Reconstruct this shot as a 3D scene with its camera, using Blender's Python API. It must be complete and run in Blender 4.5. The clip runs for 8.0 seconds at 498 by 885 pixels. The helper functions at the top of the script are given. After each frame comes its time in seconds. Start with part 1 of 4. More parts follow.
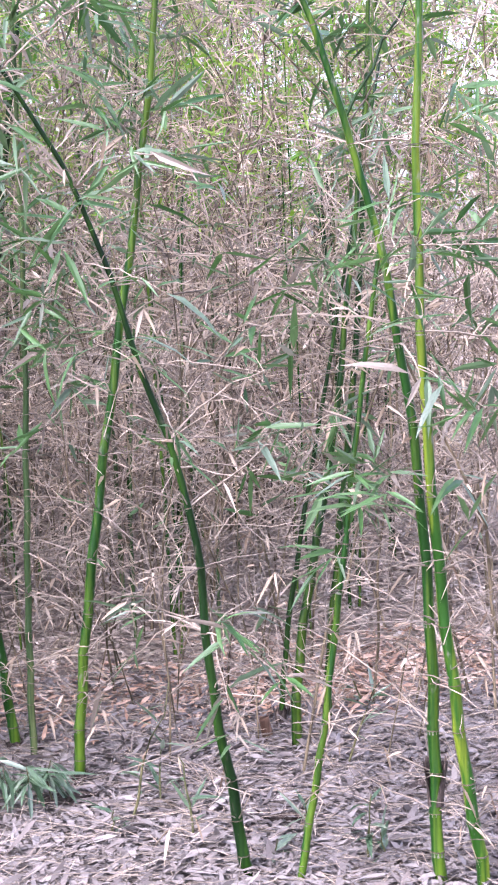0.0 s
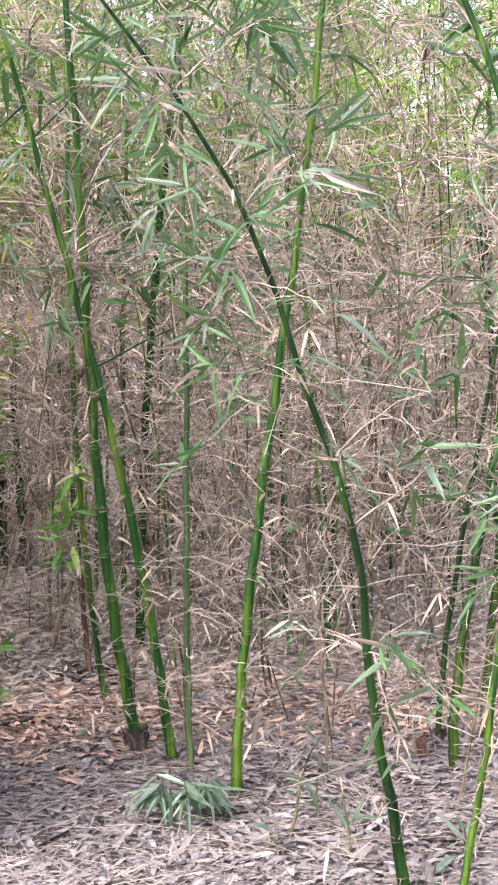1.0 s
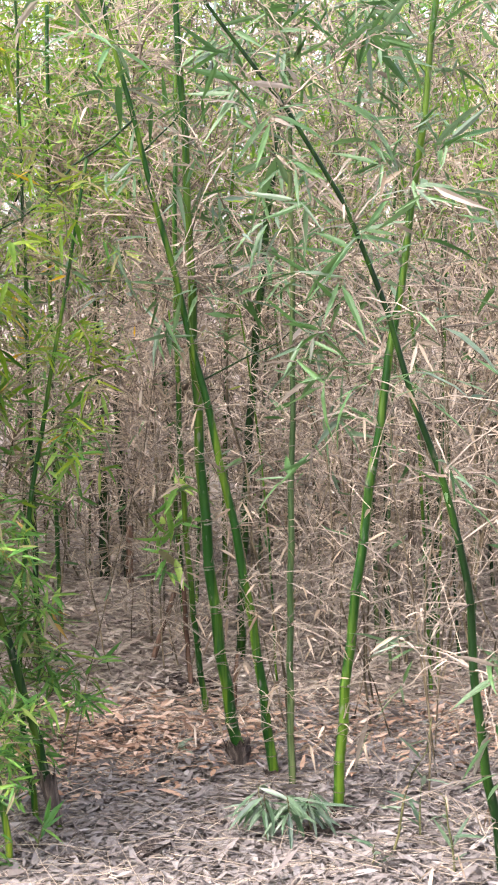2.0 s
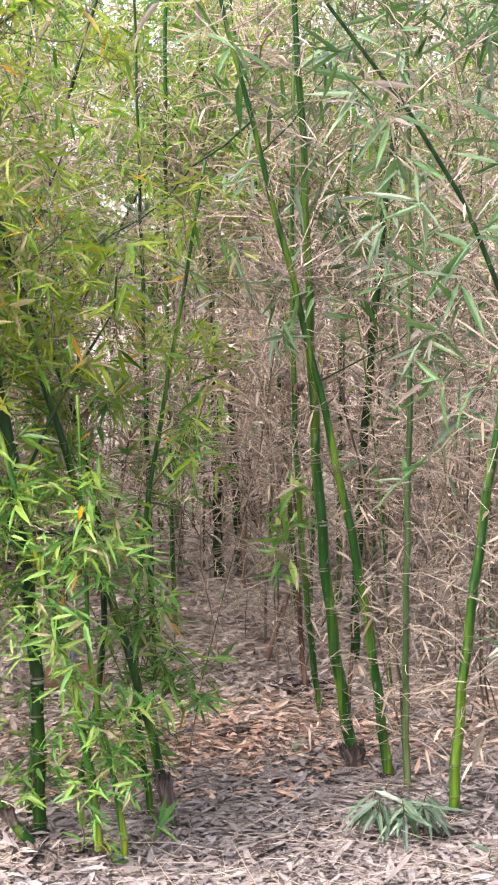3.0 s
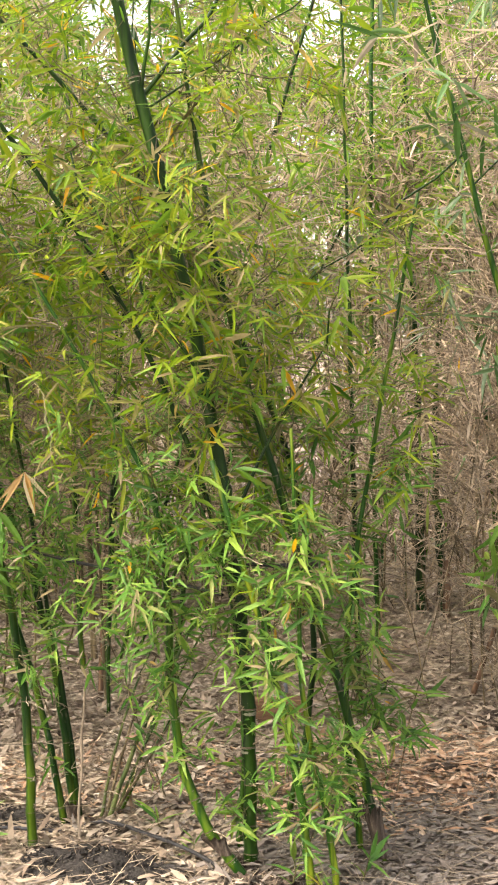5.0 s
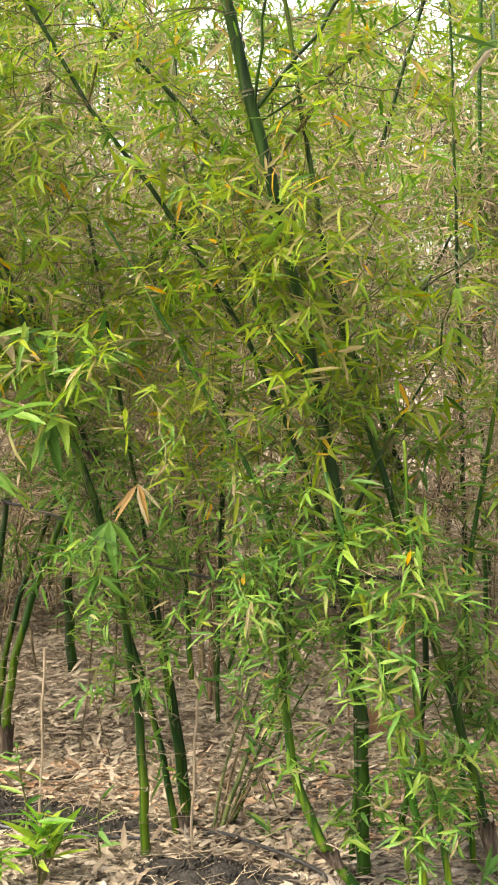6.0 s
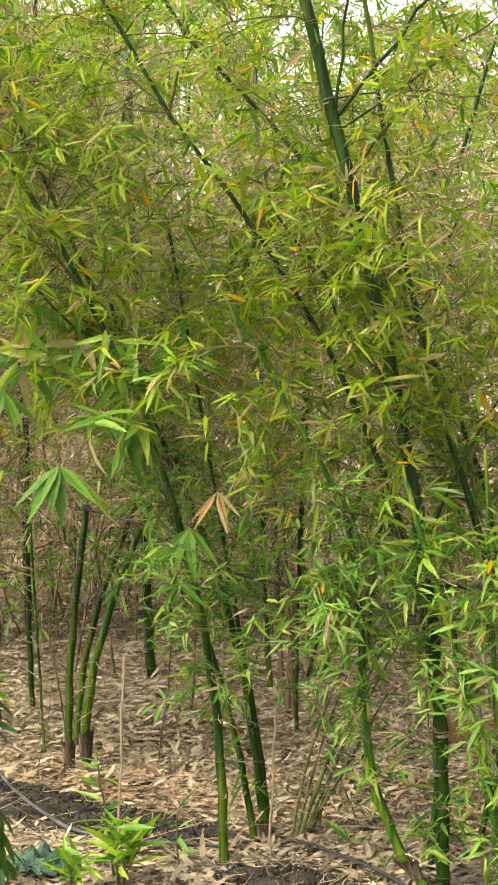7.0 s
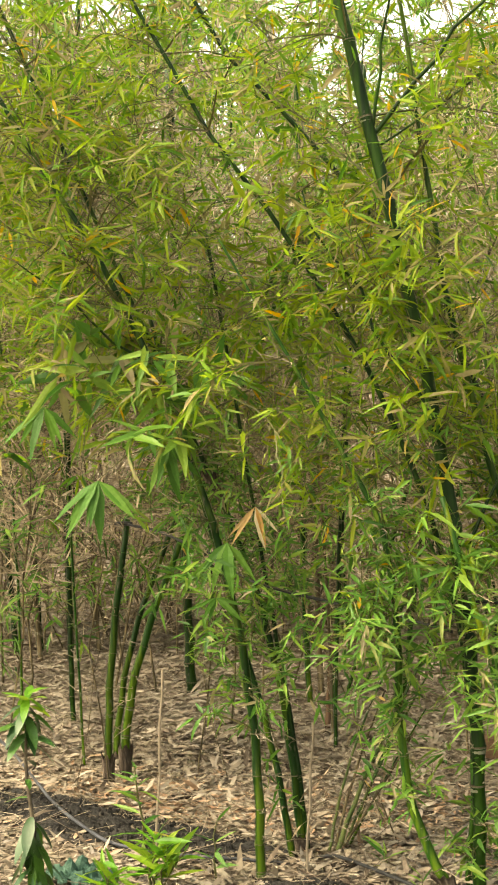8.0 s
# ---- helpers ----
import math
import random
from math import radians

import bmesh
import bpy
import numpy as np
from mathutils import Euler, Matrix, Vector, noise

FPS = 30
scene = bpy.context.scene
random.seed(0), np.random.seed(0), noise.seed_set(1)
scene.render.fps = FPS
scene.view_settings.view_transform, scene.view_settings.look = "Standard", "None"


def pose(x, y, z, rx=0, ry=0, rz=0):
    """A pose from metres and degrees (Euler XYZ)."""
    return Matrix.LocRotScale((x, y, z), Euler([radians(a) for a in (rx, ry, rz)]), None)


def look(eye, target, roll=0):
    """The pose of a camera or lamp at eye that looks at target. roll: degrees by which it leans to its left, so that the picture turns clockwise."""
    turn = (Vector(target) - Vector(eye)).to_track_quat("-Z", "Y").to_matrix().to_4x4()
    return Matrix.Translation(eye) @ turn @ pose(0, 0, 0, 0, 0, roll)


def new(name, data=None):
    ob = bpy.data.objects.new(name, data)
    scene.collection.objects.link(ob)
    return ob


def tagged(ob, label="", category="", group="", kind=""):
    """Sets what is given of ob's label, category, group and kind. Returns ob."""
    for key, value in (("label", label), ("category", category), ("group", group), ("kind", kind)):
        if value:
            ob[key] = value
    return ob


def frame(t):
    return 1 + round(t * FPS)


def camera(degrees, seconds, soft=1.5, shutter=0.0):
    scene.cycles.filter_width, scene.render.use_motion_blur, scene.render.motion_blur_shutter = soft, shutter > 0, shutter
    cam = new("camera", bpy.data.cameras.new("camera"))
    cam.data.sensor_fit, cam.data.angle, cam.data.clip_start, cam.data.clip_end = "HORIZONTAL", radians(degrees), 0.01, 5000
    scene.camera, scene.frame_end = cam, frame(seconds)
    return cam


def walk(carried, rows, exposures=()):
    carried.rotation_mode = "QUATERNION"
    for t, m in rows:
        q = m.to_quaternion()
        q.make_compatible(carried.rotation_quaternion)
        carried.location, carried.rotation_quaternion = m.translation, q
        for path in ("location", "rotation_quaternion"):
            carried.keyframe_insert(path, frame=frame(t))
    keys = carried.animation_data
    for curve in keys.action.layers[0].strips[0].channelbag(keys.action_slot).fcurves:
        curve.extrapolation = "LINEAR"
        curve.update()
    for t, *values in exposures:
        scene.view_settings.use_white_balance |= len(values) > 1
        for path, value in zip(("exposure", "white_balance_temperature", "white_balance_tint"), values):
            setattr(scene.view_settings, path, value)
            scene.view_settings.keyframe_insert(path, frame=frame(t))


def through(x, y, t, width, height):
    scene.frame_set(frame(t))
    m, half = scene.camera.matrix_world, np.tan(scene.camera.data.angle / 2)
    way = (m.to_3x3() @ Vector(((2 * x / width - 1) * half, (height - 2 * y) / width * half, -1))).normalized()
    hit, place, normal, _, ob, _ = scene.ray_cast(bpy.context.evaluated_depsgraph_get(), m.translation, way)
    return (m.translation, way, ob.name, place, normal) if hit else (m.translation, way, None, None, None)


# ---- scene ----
# the camera: a long lens, panned to the left from almost one spot
cam = camera(16.73, 8.0, 2.1)
PATH = [  # seconds, x, y, z, yaw, pitch, roll
    (0.0, 0.1636, -0.0299, 2.2841, -14.278, -6.262, -1.791),
    (0.5, 0.1269, -0.0296, 2.2821, -11.803, -5.666, -1.795),
    (1.0, 0.0852, -0.0218, 2.2952, -9.464, -5.560, -1.651),
    (1.5, 0.0675, -0.0203, 2.2969, -7.968, -5.467, -1.630),
    (1.7, 0.0563, -0.0166, 2.3036, -7.227, -5.223, -1.528),
    (2.8, 0.0391, -0.0010, 2.3008, -3.304, -4.927, -1.215),
    (3.0, 0.0275, -0.0017, 2.2962, -2.385, -4.884, -1.324),
    (3.5, 0.0034, 0.0017, 2.3016, -0.514, -4.535, -1.384),
    (4.0, 0.0000, 0.0000, 2.3000, 0.011, -4.606, -1.290),
    (4.5, -0.0303, -0.0066, 2.3059, 1.304, -4.401, -1.183),
    (5.0, -0.0568, -0.0080, 2.3091, 4.097, -3.678, -1.620),
    (5.2, -0.0699, -0.0065, 2.3098, 4.805, -3.577, -1.717),
    (6.3, -0.1127, -0.0249, 2.3217, 8.360, -3.129, -1.865),
    (6.5, -0.1087, -0.0219, 2.3210, 8.884, -3.072, -1.854),
    (7.0, -0.1136, -0.0163, 2.3239, 10.134, -2.918, -1.855),
    (7.5, -0.0921, -0.0234, 2.3277, 10.455, -2.994, -1.820),
    (8.0, -0.0746, -0.0447, 2.3263, 11.653, -2.359, -1.804),
]
EXPOSURES = [(0.0, 3.27, 5600, 33), (1.0, 3.29, 6050, 26), (1.5, 3.32, 6300, 19), (3.0, 3.36, 6450, 24), (4.0, 3.33, 7100, 16), (5.0, 3.22, 7950, 14), (6.5, 3.1, 8600, 5), (8.0, 2.97, 9700, 2)]
walk(cam, [(t, pose(x, y, z, 90 + pitch, 0, yaw) @ pose(0, 0, 0, 0, 0, roll)) for t, x, y, z, yaw, pitch, roll in PATH], EXPOSURES)

# ---- light: bright hazy sky and a very soft sun ----
world = bpy.data.worlds.new("hazy_sky")
scene.world = world
world.use_nodes = True
wn = world.node_tree.nodes
sky = wn.new("ShaderNodeTexSky")
sky.sky_type, sky.sun_disc = "NISHITA", False
SUN_EL, SUN_AZ = radians(53), radians(242)
sky.sun_elevation, sky.sun_rotation = SUN_EL, SUN_AZ
sky.air_density, sky.dust_density, sky.ozone_density = 1.0, 4.0, 0.6
wn["Background"].inputs["Strength"].default_value = 0.115
pale = wn.new("ShaderNodeHueSaturation")  # haze takes most of the blue out of the sky
pale.inputs["Saturation"].default_value = 0.6
world.node_tree.links.new(sky.outputs[0], pale.inputs["Color"])
world.node_tree.links.new(pale.outputs[0], wn["Background"].inputs[0])
sun = new("sun", bpy.data.lights.new("sun", "SUN"))
sun.data.energy, sun.data.angle, sun.data.color = 0.95, radians(70), (1.0, 0.97, 0.92)
sun_from = Vector((math.sin(SUN_AZ) * math.cos(SUN_EL), math.cos(SUN_AZ) * math.cos(SUN_EL), math.sin(SUN_EL)))
sun.matrix_world = look(sun_from * 30, (0, 0, 0))


# ---- materials ----
def nodes_of(name):
    m = bpy.data.materials.new(name)
    m.use_nodes = True
    return m, m.node_tree.nodes, m.node_tree.links, m.node_tree.nodes["Principled BSDF"]


def ramp(n, stops):
    r = n.new("ShaderNodeValToRGB")
    while len(r.color_ramp.elements) < len(stops):
        r.color_ramp.elements.new(0.5)
    for e, (at, c) in zip(r.color_ramp.elements, stops):
        e.position, e.color = at, (*c, 1)
    return r


def scaled_noise(n, l, scale, detail=3.0, stretch=(1, 1, 1), source="Object"):
    co, mp, no = n.new("ShaderNodeTexCoord"), n.new("ShaderNodeMapping"), n.new("ShaderNodeTexNoise")
    mp.inputs["Scale"].default_value = stretch
    no.inputs["Scale"].default_value, no.inputs["Detail"].default_value = scale, detail
    l.new(co.outputs[source], mp.inputs[0])
    l.new(mp.outputs[0], no.inputs[0])
    return no


def mixed(n, l, kind, fac, a, b):
    """A colour mix; fac, a and b are sockets or values."""
    m = n.new("ShaderNodeMix")
    m.data_type, m.blend_type = "RGBA", kind
    for i, v in ((0, fac), (6, a), (7, b)):
        if isinstance(v, bpy.types.NodeSocket):
            l.new(v, m.inputs[i])
        else:
            m.inputs[i].default_value = (*v, 1) if i else v
    return m.outputs[2]


def leaf_material(name, stops, through=0.35, rough=0.45, grain=0.35, gloss=0.35):
    """Leaf tissue: a colour of its own for each leaf, veins and blotches, some light through it."""
    m, n, l, p = nodes_of(name)
    add, wrap = n.new("ShaderNodeMath"), n.new("ShaderNodeMath")
    add.operation, wrap.operation = "ADD", "FRACT"
    l.new(n.new("ShaderNodeNewGeometry").outputs["Random Per Island"], add.inputs[0])
    l.new(n.new("ShaderNodeObjectInfo").outputs["Random"], add.inputs[1])
    l.new(add.outputs[0], wrap.inputs[0])
    chance = wrap.outputs[0]
    own = ramp(n, stops)
    l.new(chance, own.inputs[0])
    blot = scaled_noise(n, l, 14.0, 4.0)
    dark = ramp(n, [(0.3, (0.55, 0.55, 0.5)), (0.7, (1.1, 1.1, 1.05))])
    l.new(blot.outputs[0], dark.inputs[0])
    col = mixed(n, l, "MULTIPLY", grain, own.outputs[0], dark.outputs[0])
    l.new(col, p.inputs["Base Color"])
    p.inputs["Roughness"].default_value = rough
    p.inputs["Specular IOR Level"].default_value = gloss
    tr, mx = n.new("ShaderNodeBsdfTranslucent"), n.new("ShaderNodeMixShader")
    mx.inputs[0].default_value = through
    l.new(col, tr.inputs[0])
    l.new(p.outputs[0], mx.inputs[1])
    l.new(tr.outputs[0], mx.inputs[2])
    l.new(mx.outputs[0], n["Material Output"].inputs[0])
    return m


def stem_material(name, deep, pale, rough=0.38):
    """A waxy bamboo stem: lengthwise streaks, yellowing patches, a grey bloom."""
    m, n, l, p = nodes_of(name)
    streak = scaled_noise(n, l, 30.0, 4.0, (1, 1, 0.08))
    patch = scaled_noise(n, l, 2.2, 4.0, (12.0, 12.0, 0.45))
    a = ramp(n, [(0.46, deep), (0.55, tuple(0.5 * (p + q) for p, q in zip(deep, pale))), (0.64, pale)])
    l.new(patch.outputs[0], a.inputs[0])
    s = ramp(n, [(0.3, (0.6, 0.62, 0.55)), (0.7, (1.12, 1.1, 1.0))])
    l.new(streak.outputs[0], s.inputs[0])
    col = mixed(n, l, "MULTIPLY", 0.7, a.outputs[0], s.outputs[0])
    bloom = scaled_noise(n, l, 9.0, 5.0)
    br = ramp(n, [(0.58, (0, 0, 0)), (0.8, (0.1, 0.1, 0.1))])
    l.new(bloom.outputs[0], br.inputs[0])
    col = mixed(n, l, "MIX", br.outputs[0], col, tuple(0.012 + 1.5 * v for v in pale))
    fleck = scaled_noise(n, l, 34.0, 6.0, (1, 1, 0.35))
    fr = ramp(n, [(0.64, (0, 0, 0)), (0.72, (0.5, 0.5, 0.5))])
    l.new(fleck.outputs[0], fr.inputs[0])
    col = mixed(n, l, "MIX", fr.outputs[0], col, tuple(v + 0.9 * max(pale) for v in (0.02, 0.012, 0.0)))
    l.new(col, p.inputs["Base Color"])
    p.inputs["Roughness"].default_value = rough
    p.inputs["Specular IOR Level"].default_value = 0.12
    b = n.new("ShaderNodeBump")
    b.inputs["Strength"].default_value, b.inputs["Distance"].default_value = 0.25, 0.003
    l.new(streak.outputs[0], b.inputs["Height"])
    l.new(b.outputs[0], p.inputs["Normal"])
    return m


def rough_material(name, stops, scale=12.0, rough=0.85, bump=0.4, stretch=(1, 1, 1), by_piece=0.0, fine=90.0):
    """Bark, soil, dry stalks: two scales of noise in colour and relief; by_piece adds a tone for each separate piece."""
    m, n, l, p = nodes_of(name)
    big = scaled_noise(n, l, scale, 5.0, stretch)
    r = ramp(n, stops)
    l.new(big.outputs[0], r.inputs[0])
    small = scaled_noise(n, l, fine, 4.0, stretch)
    s = ramp(n, [(0.3, (0.6, 0.6, 0.6)), (0.7, (1.15, 1.15, 1.15))])
    l.new(small.outputs[0], s.inputs[0])
    col = mixed(n, l, "MULTIPLY", 0.6, r.outputs[0], s.outputs[0])
    if by_piece:
        tone = ramp(n, [(0.0, (0.12, 0.11, 0.105)), (0.4, (0.62, 0.6, 0.58)), (1.0, (1.35, 1.3, 1.22))])
        l.new(n.new("ShaderNodeNewGeometry").outputs["Random Per Island"], tone.inputs[0])
        col = mixed(n, l, "MULTIPLY", by_piece, col, tone.outputs[0])
    l.new(col, p.inputs["Base Color"])
    p.inputs["Roughness"].default_value = rough
    p.inputs["Specular IOR Level"].default_value = 0.2
    b = n.new("ShaderNodeBump")
    b.inputs["Strength"].default_value, b.inputs["Distance"].default_value = bump, 0.01
    l.new(small.outputs[0], b.inputs["Height"])
    l.new(b.outputs[0], p.inputs["Normal"])
    return m


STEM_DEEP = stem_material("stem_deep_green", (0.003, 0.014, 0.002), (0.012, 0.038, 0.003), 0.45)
STEM_DARK = stem_material("stem_dark_green", (0.004, 0.02, 0.003), (0.035, 0.065, 0.006), 0.38)
STEM_MID = stem_material("stem_mid_green", (0.007, 0.034, 0.004), (0.053, 0.096, 0.008), 0.4)
STEM_YELLOW = stem_material("stem_yellow_green", (0.012, 0.048, 0.005), (0.1, 0.138, 0.011), 0.4)
STEM_GREY = stem_material("stem_grey_green", (0.024, 0.046, 0.015), (0.075, 0.095, 0.035), 0.55)
STEM_OLD = stem_material("stem_old", (0.052, 0.042, 0.026), (0.156, 0.124, 0.078), 0.75)
STEM_DEAD = stem_material("stem_dead", (0.04, 0.022, 0.014), (0.12, 0.075, 0.052), 0.85)
NODE_PALE = rough_material("node_bloom", [(0.3, (0.07, 0.075, 0.05)), (0.7, (0.2, 0.2, 0.155))], 25, 0.8, 0.2)
NODE_SCAR = rough_material("node_scar", [(0.3, (0.018, 0.015, 0.01)), (0.7, (0.1, 0.08, 0.05))], 40, 0.85, 0.3)
SHEATH = rough_material("culm_sheath", [(0.25, (0.013, 0.0104, 0.0078)), (0.5, (0.04875, 0.0364, 0.02795)), (0.75, (0.156, 0.1235, 0.0975))], 14, 0.85, 0.6, (5, 5, 0.7))
TWIG_GREEN = rough_material("green_twig", [(0.3, (0.03, 0.042, 0.012)), (0.7, (0.102, 0.09, 0.036))], 10, 0.6, 0.2, by_piece=0.5)
TWIG_GREY = rough_material("grey_twig", [(0.3, (0.118, 0.101, 0.0767)), (0.7, (0.33, 0.277, 0.218))], 5, 0.85, 0.2, by_piece=0.75)
TWIG_DRY = rough_material("dry_twig", [(0.3, (0.197, 0.158, 0.116)), (0.7, (0.365, 0.307, 0.232))], 5, 0.85, 0.2, by_piece=0.95)
LEAF_FRESH = leaf_material("fresh_leaf", [(0.0, (0.03, 0.09, 0.01)), (0.12, (0.075, 0.165, 0.014)), (0.4, (0.135, 0.225, 0.016)), (0.72, (0.205, 0.27, 0.02)), (0.8, (0.17, 0.165, 0.055)), (0.97, (0.235, 0.195, 0.11)), (0.982, (0.34, 0.25, 0.012)), (1.0, (0.4, 0.22, 0.012))], 0.58, 0.42, 0.4, 0.2)
LEAF_GREEN = leaf_material("deep_fresh_leaf", [(0.0, (0.026, 0.085, 0.014)), (0.35, (0.066, 0.17, 0.027)), (0.7, (0.118, 0.23, 0.036)), (0.9, (0.175, 0.26, 0.043)), (0.95, (0.19, 0.165, 0.09)), (0.99, (0.22, 0.185, 0.115)), (1.0, (0.38, 0.22, 0.012))], 0.45, 0.42, 0.4, 0.25)
LEAF_COOL = leaf_material("cool_leaf", [(0.0, (0.02, 0.06, 0.013)), (0.3, (0.042, 0.102, 0.023)), (0.65, (0.062, 0.118, 0.04)), (0.9, (0.088, 0.124, 0.085)), (0.93, (0.15, 0.125, 0.095)), (1.0, (0.2, 0.168, 0.132))], 0.35, 0.42, 0.35, 0.4)
LEAF_MIXED = leaf_material("half_dry_leaf", [(0.0, (0.035, 0.115, 0.009)), (0.4, (0.095, 0.2, 0.014)), (0.78, (0.175, 0.26, 0.03)), (0.85, (0.23, 0.195, 0.1)), (1.0, (0.28, 0.235, 0.16))], 0.58)
LEAF_DRY = leaf_material("dry_leaf", [(0.0, (0.121, 0.0833, 0.0538)), (0.3, (0.242, 0.186, 0.125)), (0.8, (0.343, 0.276, 0.199)), (1.0, (0.444, 0.376, 0.296))], 0.3, 0.75)
LITTER = leaf_material("fallen_leaf", [(0.0, (0.0606, 0.0509, 0.044)), (0.2, (0.106, 0.09, 0.0791)), (0.6, (0.139, 0.122, 0.109)), (0.9, (0.164, 0.146, 0.133)), (1.0, (0.196, 0.177, 0.163))], 0.1, 0.8)
LITTER_BROWN = leaf_material("brown_fallen_leaf", [(0.0, (0.0566, 0.0411, 0.0298)), (0.2, (0.134, 0.103, 0.0782)), (0.6, (0.211, 0.173, 0.135)), (0.9, (0.262, 0.225, 0.184)), (1.0, (0.319, 0.283, 0.238))], 0.1, 0.8)
LITTER_RUST = leaf_material("rusty_fallen_leaf", [(0.0, (0.127, 0.0689, 0.0403)), (0.3, (0.254, 0.154, 0.0954)), (0.7, (0.339, 0.228, 0.157)), (1.0, (0.403, 0.313, 0.239))], 0.1, 0.75)
LEAF_WITHERED = leaf_material("withering_leaf", [(0.0, (0.3, 0.14, 0.03)), (0.5, (0.34, 0.25, 0.12)), (1.0, (0.36, 0.33, 0.24))], 0.35, 0.55)
LEAF_FAN = leaf_material("large_fan_leaf", [(0.0, (0.025, 0.085, 0.01)), (0.6, (0.055, 0.15, 0.02)), (1.0, (0.1, 0.2, 0.032))], 0.45, 0.55, 0.4, 0.2)
SOIL = rough_material("leaf_mould_soil", [(0.3, (0.1, 0.08, 0.063)), (0.5, (0.18, 0.148, 0.118)), (0.7, (0.25, 0.21, 0.17))], 38, 0.95, 0.8, fine=140.0)
DARK_SOIL = rough_material("damp_dark_soil", [(0.3, (0.006, 0.0056, 0.0052)), (0.7, (0.028, 0.0255, 0.0238))], 14, 0.95, 1.0)


# ---- mesh helpers ----
rng = np.random.default_rng(7)
UP = np.array((0.0, 0.0, 1.0))


def reseed(*keys):
    """Starts the random numbers anew from a few numbers, so that each plant keeps its shape."""
    global rng
    rng = np.random.default_rng([abs(int(round(k * 1000))) for k in keys])


def unit(v):
    return v / np.maximum(np.linalg.norm(v, axis=-1, keepdims=True), 1e-9)


def mesh_of(name, verts, faces, material, smooth=False):
    me = bpy.data.meshes.new(name)
    me.from_pydata(np.asarray(verts, float).reshape(-1, 3).tolist(), [], np.asarray(faces).tolist())
    me.materials.append(material)
    if smooth:
        me.shade_smooth()
    return me


def piece(name, me, parent=None, label="", m=None):
    """Links a mesh as one object, as a part of parent where one is given."""
    ob = new(name, me)
    ob.parent = parent
    if m is not None:
        ob.matrix_basis = m
    return tagged(ob, label)


def thing(name, label, category, group="", kind="", at=(0, 0, 0)):
    ob = new(name)
    ob.location = at
    ob.empty_display_size = 0.1
    return tagged(ob, label, category, group, kind)


LEAF_FACES = np.array([(0, 3, 2), (0, 2, 1), (1, 2, 5), (1, 5, 4), (2, 3, 6), (2, 6, 5), (4, 5, 7), (5, 6, 7)])


def leaves(p, d, up, length, width, droop=0.25, fold=0.12):
    """Many lance-shaped leaves: base p, way d, upper side up. Returns vertices and triangles."""
    p, d, n = np.asarray(p), unit(np.asarray(d)), len(p)
    side = unit(np.cross(d, up))
    nor = np.cross(side, d)
    length, width = np.broadcast_to(length, n)[:, None], np.broadcast_to(width, n)[:, None]
    droop = np.broadcast_to(droop, n)[:, None]

    def mid(s):
        return p + d * length * s - UP * droop * length * s * s

    rows = [mid(0.0)]
    for s, h in ((0.28, 0.5), (0.66, 0.38)):
        c = mid(s)
        lift = nor * width * h * fold * 2
        rows += [c - side * width * h + lift, c, c + side * width * h + lift]
    rows.append(mid(1.0))
    v = np.stack(rows, 1)
    f = LEAF_FACES[None] + 8 * np.arange(n)[:, None, None]
    return v.reshape(-1, 3), f.reshape(-1, 3)


FLAT_FACES = np.array([(0, 2, 1), (1, 2, 4), (1, 4, 3), (3, 4, 5)])


def flat_leaves(p, d, up, length, width, curl):
    """Many plain dry leaves, curled along their length."""
    d, n = unit(d), len(p)
    side = unit(np.cross(d, up))
    nor = np.cross(side, d)
    length, width, curl = length[:, None], width[:, None], curl[:, None]

    def at(s, h, twist):
        return p + d * length * s + nor * curl * length * s * (1 - s) * 2 + side * width * h + nor * width * twist

    v = np.stack([at(0.0, 0.0, 0.0), at(0.32, -0.5, 0.1), at(0.28, 0.5, 0.15), at(0.7, -0.36, 0.2), at(0.66, 0.36, -0.1), at(1.0, 0.0, 0.0)], 1)
    f = FLAT_FACES[None] + 6 * np.arange(n)[:, None, None]
    return v.reshape(-1, 3), f.reshape(-1, 3)


def tubes(line, radius, sides=3):
    """Many tubes with as many points each: line (n, k, 3), radius (n, k)."""
    line = np.asarray(line, float)
    n, k, _ = line.shape
    radius = np.broadcast_to(radius, (n, k))
    way = unit(np.gradient(line, axis=1))
    ref = np.where(np.abs(way[..., 2:]) > 0.9, np.array((1.0, 0, 0)), UP)
    a = unit(np.cross(way, ref))
    b = np.cross(way, a)
    ang = np.arange(sides) * 2 * np.pi / sides
    ring = line[:, :, None] + radius[:, :, None, None] * (np.cos(ang)[:, None] * a[:, :, None] + np.sin(ang)[:, None] * b[:, :, None])
    i, j = np.meshgrid(np.arange(k - 1), np.arange(sides), indexing="ij")
    q = np.stack([i * sides + j, i * sides + (j + 1) % sides, (i + 1) * sides + (j + 1) % sides, (i + 1) * sides + j], -1).reshape(-1, 4)
    f = q[None] + (k * sides) * np.arange(n)[:, None, None]
    return ring.reshape(-1, 3), f.reshape(-1, 4)


def joined(parts):
    """Joins (vertices, faces) pairs whose faces have as many corners."""
    vs, fs, at = [], [], 0
    for v, f in parts:
        vs.append(v)
        fs.append(f + at)
        at += len(v)
    return np.concatenate(vs), np.concatenate(fs)


